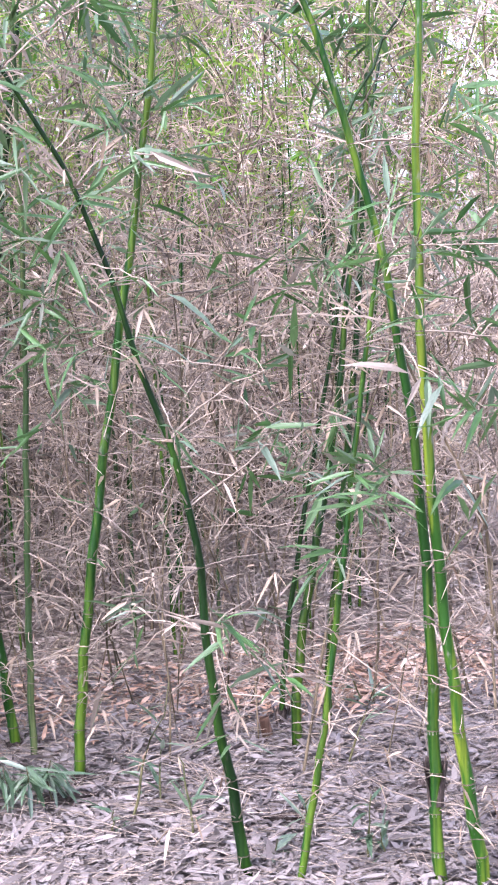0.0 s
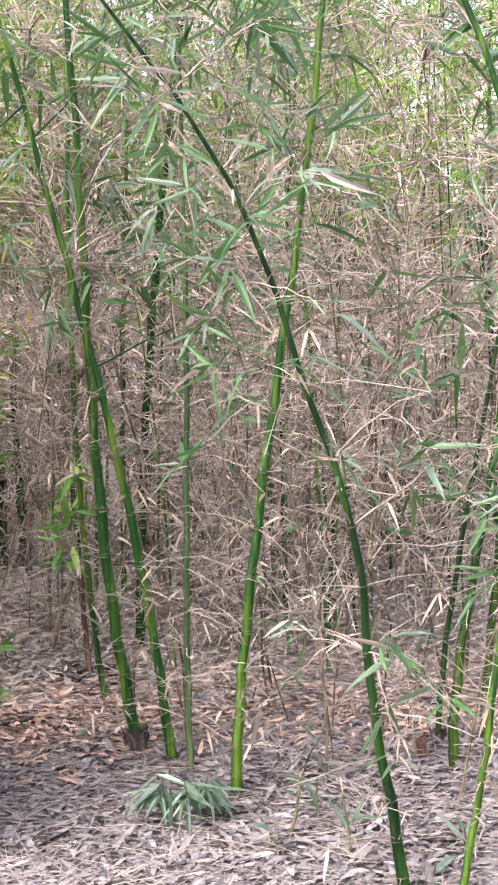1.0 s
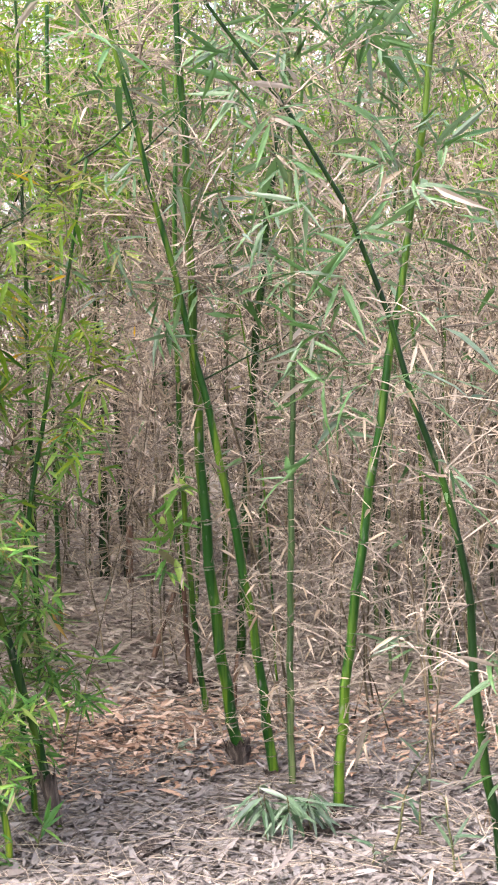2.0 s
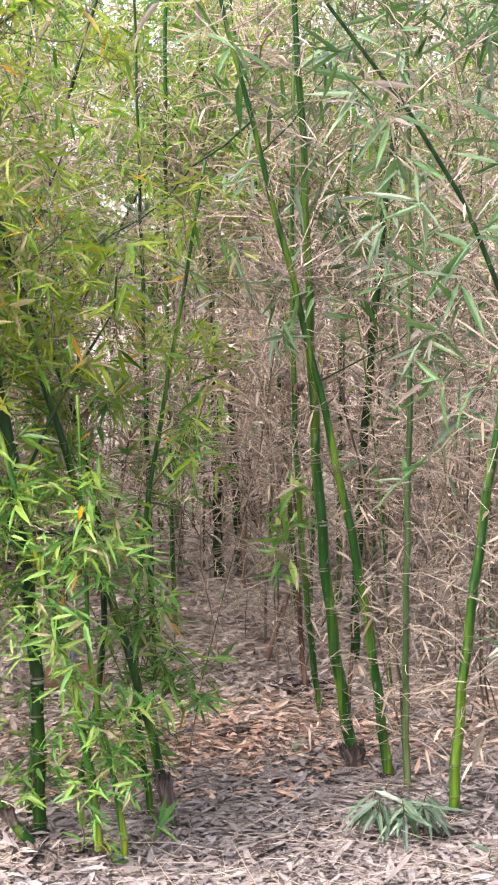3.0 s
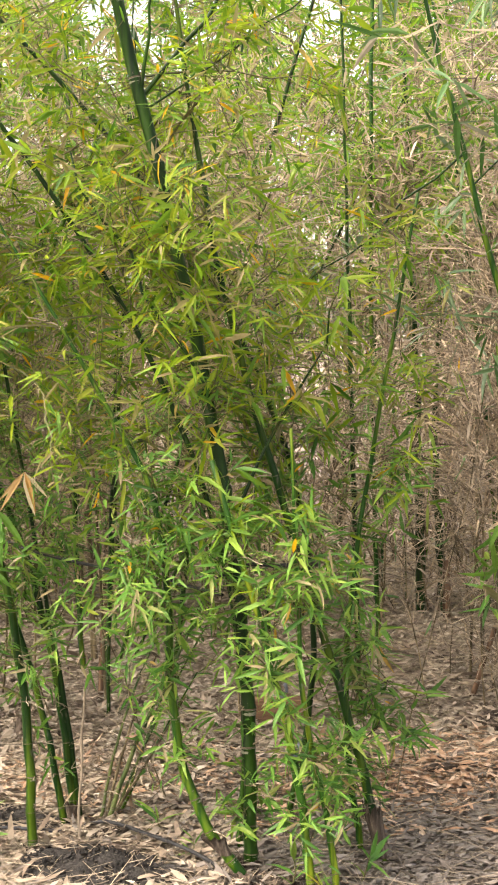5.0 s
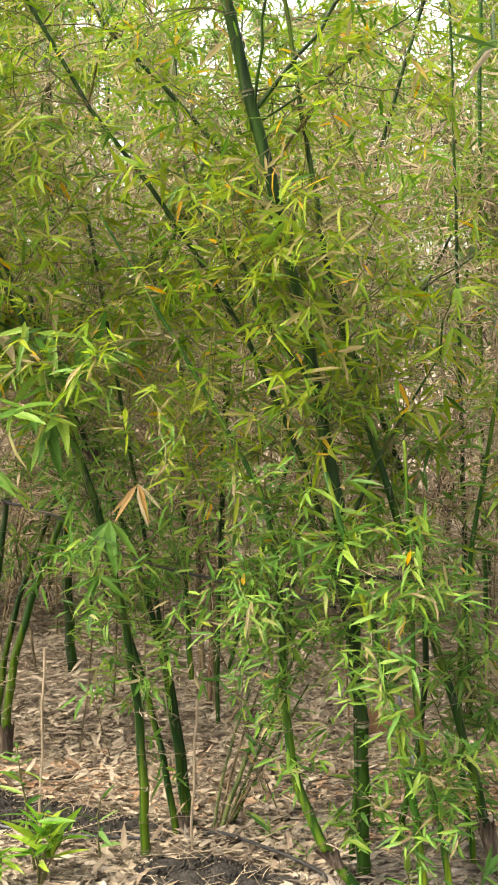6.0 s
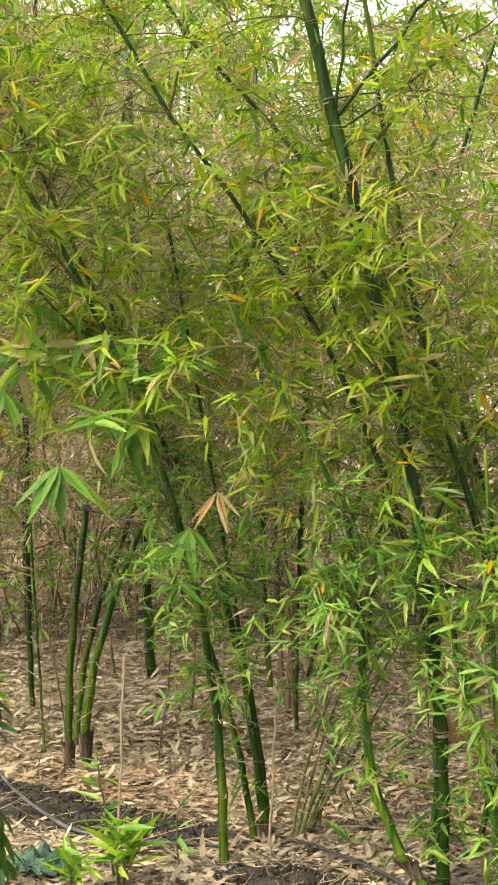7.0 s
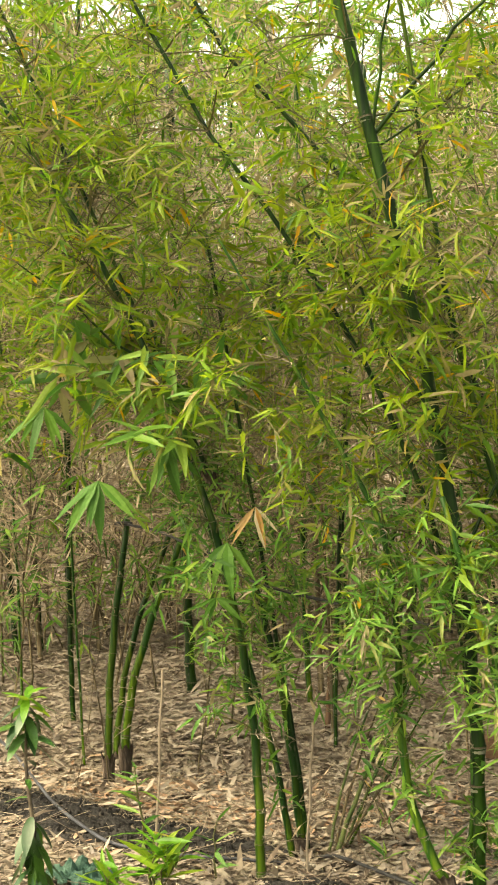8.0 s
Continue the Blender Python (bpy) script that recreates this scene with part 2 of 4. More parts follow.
def sprig(starts, ways, length, droop, k=5):
    """Curved twigs that start along ways and bend down by droop."""
    s = np.linspace(0, 1, k)[None, :, None]
    length = np.broadcast_to(length, len(starts))[:, None, None]
    wob = rng.normal(0, 0.03, (len(starts), k, 3)) * length * s
    return starts[:, None] + ways[:, None] * length * s - UP * np.broadcast_to(droop, len(starts))[:, None, None] * length * s * s + wob


def random_ways(n, low, high):
    """Unit directions with an elevation between low and high degrees."""
    az, el = rng.uniform(0, 2 * np.pi, n), np.radians(rng.uniform(low, high, n))
    return np.stack([np.cos(az) * np.cos(el), np.sin(az) * np.cos(el), np.sin(el)], -1)


def fans(tips, ways, count, size, wide=0.16, spread=0.9, sag=0.0):
    """Leaves that radiate in a loose star at each tip: bases, ways, upper sides, lengths, widths and droops."""
    n = len(tips) * count
    out = unit(ways * np.array((1, 1, 0.35)) + rng.normal(0, 0.4, ways.shape))
    nor = unit(UP * 0.8 + out * 0.4 + rng.normal(0, 0.45, ways.shape))
    mid = unit(out - nor * np.sum(out * nor, 1, keepdims=True) - UP * sag * rng.uniform(0.1, 1.1, (len(tips), 1)))
    side = unit(np.cross(nor, mid))
    turn = np.tile(np.linspace(-1.25, 1.25, count), len(tips)) * np.repeat(rng.uniform(0.5, 1.2, len(tips)), count) * spread / 0.9 + rng.normal(0, 0.22, n)
    mid, side, nor = (np.repeat(q, count, 0) for q in (mid, side, nor))
    d = unit(mid * np.cos(turn)[:, None] + side * np.sin(turn)[:, None] + rng.normal(0, 0.2, (n, 3)))
    p = np.repeat(tips, count, 0) + rng.normal(0, 0.012, (n, 3)) - mid * rng.uniform(0, 0.05, (n, 1))
    ln = size * rng.uniform(0.55, 1.2, n)
    return p, d, unit(nor + rng.normal(0, 0.3, (n, 3))), ln, ln * wide * rng.uniform(0.75, 1.25, n), rng.uniform(-0.08, 0.3, n)


def unit_leaf(material, kind):
    """One single leaf of length 1 along y, upper side z; a few kinds that differ in width, droop and fold."""
    wide, droop, fold = ((0.14, 0.1, 0.12), (0.16, 0.25, 0.1), (0.18, 0.4, 0.14), (0.15, 0.05, 0.18))[kind]
    v, f = leaves(np.zeros((1, 3)), np.array([(0, 1.0, 0)]), np.array([(0, 0, 1.0)]), 1.0, wide, droop, fold)
    return mesh_of("leaf", v, f, material)


UNIT_LEAVES = {}


def single_leaf(parent, material, p, d, up, length, wide=1.0):
    if material.name not in UNIT_LEAVES:
        UNIT_LEAVES[material.name] = [unit_leaf(material, k) for k in range(4)]
    y = Vector(d)
    x = y.cross(Vector(up)).normalized()
    m = Matrix((x, y, x.cross(y))).transposed().to_4x4()
    m.translation = p
    piece("leaf", UNIT_LEAVES[material.name][rng.integers(4)], parent, m=m @ Matrix.Diagonal((length * wide, length, length, 1)))


# ---- the ground: one sheet from the camera's feet to the horizon ----
def ground_height(x, y):
    near = np.exp(-((y - 9) / 9) ** 2 - (x / 9) ** 2)
    return near * (0.035 * np.sin(1.7 * x + 0.6 * y) * np.sin(1.1 * y - 0.5 * x) + 0.012 * np.sin(5.1 * x + 1.3) * np.sin(4.3 * y))


def build_ground():
    xs = np.unique(np.concatenate([np.linspace(-7, 7, 71), np.geomspace(7, 600, 26), -np.geomspace(7, 600, 26)]))
    ys = np.unique(np.concatenate([np.linspace(3, 20, 86), np.geomspace(20, 700, 26), 3 - np.geomspace(0.5, 400, 24)]))
    gx, gy = np.meshgrid(xs, ys, indexing="ij")
    v = np.stack([gx, gy, ground_height(gx, gy)], -1).reshape(-1, 3)
    i, j = np.meshgrid(np.arange(len(xs) - 1), np.arange(len(ys) - 1), indexing="ij")
    a = i * len(ys) + j
    f = np.stack([a, a + len(ys), a + len(ys) + 1, a + 1], -1).reshape(-1, 4)
    ob = new("ground", mesh_of("ground", v, f, SOIL, True))
    return tagged(ob, "brown soil under a bed of dry bamboo leaves", "ground", kind="structure")


ground = build_ground()


def litter(name, label, n, box, size, material, lift=0.012, keep=None, tilt=1.0, wide=(0.13, 0.29)):
    """Fallen leaves strewn flat one over another, slightly curled; a few stand up."""
    p = np.stack([rng.uniform(box[0], box[1], n), rng.uniform(box[2], box[3], n), np.zeros(n)], -1)
    p = p[np.abs(p[:, 0] - 0.02 * p[:, 1]) < 0.41 * np.abs(p[:, 1]) + 0.3]
    if keep is not None:
        p = p[keep(p[:, 0], p[:, 1])]
    n = len(p)
    p[:, 2] = ground_height(p[:, 0], p[:, 1]) + rng.uniform(0.002, lift, n)
    loose = np.where(rng.random(n) < 0.12, 2.4, 1.0) * tilt
    az, el = rng.uniform(0, 2 * np.pi, n), np.radians(rng.normal(3, 7, n) * loose)
    d = np.stack([np.cos(az) * np.cos(el), np.sin(az) * np.cos(el), np.sin(el)], -1)
    up = unit(UP + rng.normal(0, 0.22, (n, 3)) * loose[:, None])
    ln = size * rng.lognormal(-0.1, 0.38, n)
    v, f = flat_leaves(p, d, up, ln, np.minimum(ln * rng.uniform(*wide, n), 0.03), rng.uniform(-0.18, 0.22, n))
    ob = new(name, mesh_of(name, v, f, material))
    return tagged(ob, label, "leaf litter", kind="stuff")


SOIL_BEDS = ((-2.65, 8.28, 1.05, 0.4, -0.5), (-2.1, 7.9, 0.5, 0.26, -0.1), (-1.27, 7.06, 0.38, 0.3, -0.3))  # middle, half length and width, slant


def soil_bare(x, y):
    """Where the dark earth lies open: beds along the irrigation hose."""
    wild = 1 + 0.25 * np.sin(9 * x) * np.sin(7 * y)
    return np.any([((x - cx) / half) ** 2 + ((y - cy - slant * (x - cx)) / wide) ** 2 < wild for cx, cy, half, wide, slant in SOIL_BEDS], axis=0)


def rust_share(x, y):
    """How much of the litter is a drift of rusty leaves that runs across the grove."""
    return np.exp(-((y - 8.55 - 0.15 * np.sin(2 * x + 0.5)) / 0.58) ** 2) * (0.6 + 0.25 * np.sin(2.3 * x + 1.2)) * np.where(x < -0.9, 0.6, 1.0)


litter("leaf_litter", "thick bed of pale greyish fallen bamboo leaves", 105000, (-3.6, 4.2, 5.2, 9.0), 0.078, LITTER, 0.026, lambda x, y: (x * x + y * y > 29) & ~soil_bare(x, y) & (rng.random(len(x)) < np.where(x < -1.0, 0.25, 1.0) * (1 - 0.95 * rust_share(x, y))))
litter("leaf_litter", "thick bed of large tan fallen bamboo leaves", 72000, (-4.6, -0.7, 5.6, 10.5), 0.088, LITTER_BROWN, 0.035, lambda x, y: (x * x + y * y > 40) & ~soil_bare(x, y) | (rng.random(len(x)) < 0.05), 1.0, (0.14, 0.28))
litter("leaf_litter", "brown fallen bamboo leaves deeper in the grove", 62000, (-5.6, 5.5, 8.6, 14.2), 0.088, LITTER_BROWN, 0.03, lambda x, y: ~soil_bare(x, y) & (rng.random(len(x)) < 1 - 0.9 * rust_share(x, y)))
litter("leaf_litter", "brown fallen bamboo leaves far back in the grove", 22000, (-7.5, 8.0, 13.8, 18.5), 0.13, LITTER_BROWN, 0.04)
litter("leaf_litter", "pale fallen bamboo leaves strewn before the grove", 4000, (-6.0, 6.0, -2.5, 4.9), 0.13, LITTER, 0.03)
litter("leaf_litter", "rusty brown fallen leaves in a drift", 48000, (-3.6, 3.9, 7.6, 9.8), 0.078, LITTER_RUST, 0.045, lambda x, y: ~soil_bare(x, y) & (rng.random(len(x)) < rust_share(x, y)))


# ---- bamboo ----
def node_collar():
    """The swollen ring of a bamboo joint: a pale waxy band below, a dark scar line round the ridge."""
    rows = [(0.99, -2.4), (1.03, -2.0), (1.035, -0.5), (1.13, -0.15), (1.13, 0.25), (0.99, 0.7)]
    v = [(r * math.cos(a * math.tau / 10), r * math.sin(a * math.tau / 10), z) for r, z in rows for a in range(10)]
    f = [(i * 10 + a, i * 10 + (a + 1) % 10, (i + 1) * 10 + (a + 1) % 10, (i + 1) * 10 + a) for i in range(5) for a in range(10)]
    me = mesh_of("node", v, f, NODE_PALE, True)
    me.materials.append(NODE_SCAR)
    for face in me.polygons:
        face.material_index = int(face.index >= 30)
    return me


NODE = node_collar()


class Culm:
    """A bamboo stem over the base (x, y): leans, bows and sways with its height, straight on above `bend`."""

    def __init__(self, x, y, tall, bend, thick, thin, lean=0.0, bow=0.0, sway=0.0, back=0.0, low=0.0, taper=1.0, kink=0.0):
        self.taper, self.kink = taper, kink
        thick, thin = thick * 0.94, thin * 0.94
        self.x, self.y, self.tall, self.bend, self.thick, self.thin = x, y, tall, bend, thick, thin
        self.lean, self.bow, self.sway, self.back, self.low = lean, bow, sway, back, low

    def at(self, z):
        z = np.asarray(z, float)
        h = np.clip(z, 0, self.bend)
        dx = self.lean * h + self.bow * h**2 + self.sway * h**3
        slope = self.lean + 2 * self.bow * self.bend + 3 * self.sway * self.bend**2
        dx = dx + (z - h) * np.clip(slope, -0.55, 0.55) - self.kink * np.cos(4.9 * (z - 0.7)) * np.clip(z, 0, 0.4) / 0.4
        return np.stack([self.x + dx, self.y + self.back * z, z], -1)

    def radius(self, z):
        z = np.asarray(z, float)
        return np.clip(self.thick + (self.thin - self.thick) * np.clip(z / self.bend, 0.0, 1.5) ** self.taper, self.thin * 0.45, self.thick)


def build_culm(c, label, stem=STEM_MID, group="green bamboo culms", gap=0.19, name="bamboo_culm", deep=False):
    reseed(c.x, c.y, 3)
    ob = thing(name, label, "bamboo", group, at=(c.x, c.y, 0))
    inv = np.array((c.x, c.y, 0.0))
    zs, z = [], c.low + 0.07 + 0.05 * rng.random()
    step = gap * 0.75
    while z < c.tall - 0.1:
        zs.append(z)
        z += step * rng.uniform(0.85, 1.15)
        step = min(step * 1.1, gap * 1.9)
    zs = zs or [c.tall * 0.5]
    rings, rad = [c.low - 0.06], [float(c.radius(c.low))]
    for z in zs:
        r = float(c.radius(z))
        rings += [z - 0.02, z - 0.005, z + 0.005, z + 0.02]
        rad += [r, r * 1.07, r * 1.07, r * 0.97]
        rings.append(z + 0.5 * gap)
        rad.append(r * 0.97)
    keep = sorted((z, r) for z, r in zip(rings, rad) if z < c.tall - 0.004)
    r = float(c.radius(c.tall))
    keep += [(c.tall, r), (c.tall + 0.002, r * 0.75), (c.tall + 0.0022, r * 0.04)]
    rings, rad = np.array([k[0] for k in keep]), np.array([k[1] for k in keep])
    line = c.at(rings) - inv
    line[:, 1] += 0.004 * np.sin(rings * 9 + c.x * 7)
    line[:, 0] += 0.34 * c.thick * np.interp(rings, zs, [(-1) ** i for i in range(len(zs))]) * 0.5
    v, f = tubes(line[None], rad[None], 7 if deep else 10)
    piece("stem", mesh_of("stem", v, f, stem, True), ob)
    c.ob, c.nodes = ob, np.array(zs)
    if deep:
        up = np.array([-0.016, -0.003, 0.003, 0.008])
        ring = np.stack([np.interp(c.nodes[:, None] + up, rings, line[:, k]) for k in range(3)], -1)
        v, f = tubes(ring, c.radius(c.nodes)[:, None] * np.array([1.02, 1.05, 1.13, 1.0]), 6)
        tagged(piece("node_ring_mass", mesh_of("node_ring_mass", v, f, NODE_PALE, True), ob), kind="stuff")
        return c
    for i, z in enumerate(zs):
        if z > 4.0:
            break
        r = float(c.radius(z))
        a, b = c.at(z - 0.02), c.at(z + 0.02)
        q = Vector(b - a).to_track_quat("Z", "Y")
        at = Vector(a * 0.5 + b * 0.5 - inv)
        at.x += 0.34 * c.thick * (-1) ** i * 0.5
        at.y += 0.004 * math.sin(z * 9 + c.x * 7)
        piece("node", NODE, ob, m=Matrix.LocRotScale(at, q, (r, r, max(0.005, r * 0.26) * rng.uniform(0.7, 1.4))))
    return c


def leafy(c, z0, z1, count, reach=0.7, fan=5, size=0.16, leaf=LEAF_FRESH, twig=TWIG_GREEN, el=(0, 60), droop=0.25, twigs=7, sector=None, wide=0.16, single=0, spread=1.1, sag=0.0):
    """Branches from the nodes between z0 and z1, each with side twigs that end in fans of leaves. The first `single` leaves to the front are objects of their own."""
    reseed(c.x, c.y, z0, 1)
    inv = np.array((c.x, c.y, 0.0))
    zs = [z for z in c.nodes if z0 <= z <= z1]
    crop, rest = [], []
    for i in range(count if zs else 0):
        z = zs[rng.integers(len(zs))]
        start = c.at(z)[None]
        way = random_ways(1, *el)
        if sector:
            az = np.radians(rng.uniform(*sector))
            h = np.hypot(way[0, 0], way[0, 1])
            way[0, :2] = h * math.cos(az), h * math.sin(az)
        ln = reach * rng.uniform(0.5, 1.25)
        main = sprig(start, way, ln, droop * rng.uniform(0.3, 1.4), 7)
        rad = np.linspace(0.0052, 0.002, 7) * (0.7 + ln * 0.5)
        branch = piece("branch", mesh_of("branch", tubes(main, rad[None])[0] - inv, tubes(main, rad[None])[1], twig), c.ob)
        at = rng.uniform(0.2, 1.0, twigs)
        seg = np.minimum((at * 6).astype(int), 5)
        fr = (at * 6 - seg)[:, None]
        p = main[0, seg] * (1 - fr) + main[0, seg + 1] * fr
        w = unit(way * 0.6 + rng.normal(0, 0.8, (twigs, 3)))
        sub = sprig(p, w, rng.uniform(0.12, 0.4, twigs) * (0.5 + reach), 0.2, 7)
        if single >= 200:
            for one in sub:
                v, f = tubes(one[None], np.linspace(0.003, 0.0012, 7)[None])
                piece("twig", mesh_of("twig", v - inv, f, twig), branch)
        else:
            rest.append(tubes(sub, np.linspace(0.003, 0.0012, 7)[None]))
        tips = np.concatenate([sub[:, -1], sub[:, 4], main[:, -1]])
        ways = unit(np.concatenate([sub[:, -1] - sub[:, -2], sub[:, 4] - sub[:, 3], main[:, -1] - main[:, -2]]))
        crop.append(fans(tips, ways, fan, size, wide, spread, sag))
    if not crop:
        return
    if rest:
        v, f = joined(rest)
        tagged(piece("twig_mass", mesh_of("twig_mass", v - inv, f, twig), c.ob), kind="stuff")
    p, d, up, ln, wd, dr = (np.concatenate(q) for q in zip(*crop))
    order = np.argsort(p[:, 1])
    old = p[:, 2] + rng.normal(0, 0.35, len(p)) < 1.75  # deeper green low down, fresh leaves above
    low_leaf = LEAF_GREEN if leaf is LEAF_FRESH else leaf
    for i in order[:single]:
        single_leaf(c.ob, low_leaf if old[i] else leaf, p[i] - inv, d[i], up[i], float(ln[i]), wide / 0.155 * rng.uniform(0.8, 1.2))
    o = order[single:]
    for o, mat in ((o[old[o]], low_leaf), (o[~old[o]], leaf)):
        if len(o):
            v, f = leaves(p[o], d[o], up[o], ln[o], wd[o], dr[o])
            tagged(piece("foliage", mesh_of("foliage", v - inv, f, mat), c.ob), kind="stuff")


def bristle(c, per_node, reach, z0=0.15, z1=3.8, twig=None, dry=0):
    """The short dry side twigs that stand out round the nodes, forked once, with a few withered leaves."""
    reseed(c.x, c.y, 2)
    inv = np.array((c.x, c.y, 0.0))
    zs = np.repeat(c.nodes[(c.nodes > z0) & (c.nodes < z1)], per_node)
    n = len(zs)
    if not n:
        return
    main = sprig(c.at(zs), random_ways(n, -5, 55), reach * rng.lognormal(-0.4, 0.5, n), 0.2, 4)
    fork = sprig(main[np.arange(n), rng.integers(1, 4, n)], random_ways(n, -20, 60), reach * 0.5 * rng.uniform(0.3, 1.0, n), 0.2, 4)
    v, f = joined([tubes(main, np.linspace(0.0032, 0.0015, 4)[None]), tubes(fork, np.linspace(0.002, 0.0011, 4)[None])])
    tagged(piece("side_twig_mass", mesh_of("side_twig_mass", v - inv, f, twig or TWIG_GREY), c.ob), kind="stuff")
    if dry:
        k = rng.integers(n, size=dry)
        ln = rng.uniform(0.05, 0.12, dry)
        v, f = leaves(fork[k, -1], random_ways(dry, -70, 20), unit(UP * 0.5 + rng.normal(0, 0.7, (dry, 3))), ln, ln * 0.13, 0.3)
        tagged(piece("withered_foliage", mesh_of("withered_foliage", v - inv, f, LEAF_DRY), c.ob), kind="stuff")


# the front culms, from the clump at the far end of the pan to the near one: base x and y, height, bend height, radii, lean, bow, sway
YG, DG, SG = "yellow-green bamboo culm with pale ringed nodes", "dark green thick bamboo culm rising from the litter", "slender grey-green bamboo culm with dry twigs"
S1 = build_culm(Culm(2.418, 5.55, 4.6, 3.1, 0.0262, 0.0135, -0.169, 0.0321, 0.0009), YG, STEM_YELLOW)
S2 = build_culm(Culm(2.252, 5.60, 4.6, 3.14, 0.0255, 0.0125, 0.0228, -0.0083, -0.0122, 0.03), YG, STEM_MID)
D = build_culm(Culm(1.600, 5.89, 4.4, 3.25, 0.0262, 0.0072, -0.1146, 0.0253, -0.0254, taper=0.6, kink=0.018), "dark green bamboo culm that leans far over", STEM_DEEP)
L = build_culm(Culm(1.773, 5.75, 2.4, 1.8, 0.0165, 0.0105, 0.23, -0.077, 0.0207), "thin crooked yellow-green bamboo culm", STEM_MID, gap=0.13)
C = build_culm(Culm(1.179, 7.19, 4.8, 3.3, 0.0266, 0.0156, 0.0548, 0.0585, -0.0098), YG, STEM_MID)
E1 = build_culm(Culm(2.208, 7.30, 3.6, 1.65, 0.027, 0.017, -0.018, 0.217, -0.07), DG, STEM_DARK)
E2 = build_culm(Culm(2.227, 7.64, 3.2, 1.4, 0.0165, 0.0115, 0.054, 0.111, -0.0275), "thin dark bamboo culm beside thicker ones", STEM_DEEP)
E3 = build_culm(Culm(2.459, 7.65, 3.8, 2.36, 0.023, 0.0153, 0.063, 0.0515, -0.015), DG, STEM_DARK)
T1 = build_culm(Culm(1.041, 7.64, 3.9, 2.5, 0.0192, 0.0127, -0.0129, 0.034, -0.0083), SG, STEM_GREY)
A = build_culm(Culm(0.846, 7.99, 5.0, 3.67, 0.0335, 0.0160, -0.199, 0.0749, -0.0103), YG, STEM_MID)
B = build_culm(Culm(0.972, 7.81, 5.0, 3.54, 0.0275, 0.0115, -0.068, -0.0581, 0.0066), YG, STEM_MID)
A2 = build_culm(Culm(0.768, 9.16, 4.4, 3.1, 0.0198, 0.0137, -0.12, 0.0383, -0.0028), SG, STEM_MID)
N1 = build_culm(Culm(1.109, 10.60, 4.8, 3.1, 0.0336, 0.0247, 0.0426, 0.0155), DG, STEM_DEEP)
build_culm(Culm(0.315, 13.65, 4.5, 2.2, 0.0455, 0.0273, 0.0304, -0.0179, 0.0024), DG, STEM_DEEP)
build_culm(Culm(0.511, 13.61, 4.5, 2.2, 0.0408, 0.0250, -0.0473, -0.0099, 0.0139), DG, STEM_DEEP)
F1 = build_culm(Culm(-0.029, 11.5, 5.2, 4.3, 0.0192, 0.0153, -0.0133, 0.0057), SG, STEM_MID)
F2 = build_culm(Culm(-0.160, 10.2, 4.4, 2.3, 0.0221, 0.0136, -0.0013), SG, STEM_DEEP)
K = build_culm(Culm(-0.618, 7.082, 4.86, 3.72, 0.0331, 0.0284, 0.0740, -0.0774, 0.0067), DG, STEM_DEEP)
J = build_culm(Culm(-0.601, 6.953, 2.89, 1.94, 0.0255, 0.0118, -0.8918, 0.8479, -0.2675), "yellow-green bamboo culm with a bent foot", STEM_MID)
Y1 = build_culm(Culm(-0.344, 6.794, 1.8, 1.48, 0.0215, 0.0136, -0.0064, -0.1791, 0.0420), YG, STEM_YELLOW)
Y2 = build_culm(Culm(-0.242, 6.826, 1.92, 0.92, 0.0171, 0.0114, 0.0237, -0.4520, 0.3114), YG, STEM_YELLOW)
W = build_culm(Culm(-0.045, 7.316, 4.18, 2.96, 0.0244, 0.0134, -0.1764, -0.0794, 0.0198), DG, STEM_DARK)
W2 = build_culm(Culm(-0.133, 7.47, 2.9, 1.79, 0.0174, 0.0112, -0.2135, 0.21, -0.0351), SG, STEM_MID)
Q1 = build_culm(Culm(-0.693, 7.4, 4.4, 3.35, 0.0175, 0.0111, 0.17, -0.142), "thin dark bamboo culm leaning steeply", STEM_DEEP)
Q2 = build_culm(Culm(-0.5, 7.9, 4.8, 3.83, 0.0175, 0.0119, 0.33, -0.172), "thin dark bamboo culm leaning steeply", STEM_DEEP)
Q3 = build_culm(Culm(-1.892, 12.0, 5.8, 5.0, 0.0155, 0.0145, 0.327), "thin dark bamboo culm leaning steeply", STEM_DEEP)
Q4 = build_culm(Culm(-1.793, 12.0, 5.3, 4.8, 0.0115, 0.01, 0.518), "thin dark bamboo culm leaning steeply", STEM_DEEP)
G1 = build_culm(Culm(-1.612, 7.34, 4.4, 3.44, 0.0245, 0.0125, 0.0631, -0.0939, -0.0028), DG, STEM_DARK)
G2 = build_culm(Culm(-1.508, 7.88, 4.4, 1.69, 0.0236, 0.0158, -0.0574, -0.0323, -0.0301), DG, STEM_DARK)
G3 = build_culm(Culm(-1.547, 7.78, 2.6, 1.0, 0.0195, 0.0143, -0.039, -0.2308, 0.0799), DG, STEM_DARK)
G4 = build_culm(Culm(-1.489, 7.88, 3.0, 1.04, 0.0158, 0.0118, -0.0125, -0.1578, 0.061), DG, STEM_DEEP)
G5 = build_culm(Culm(-1.345, 7.83, 1.1, 0.64, 0.0144, 0.0091, 0.3325, 0.1516), SG, STEM_GREY, gap=0.11)
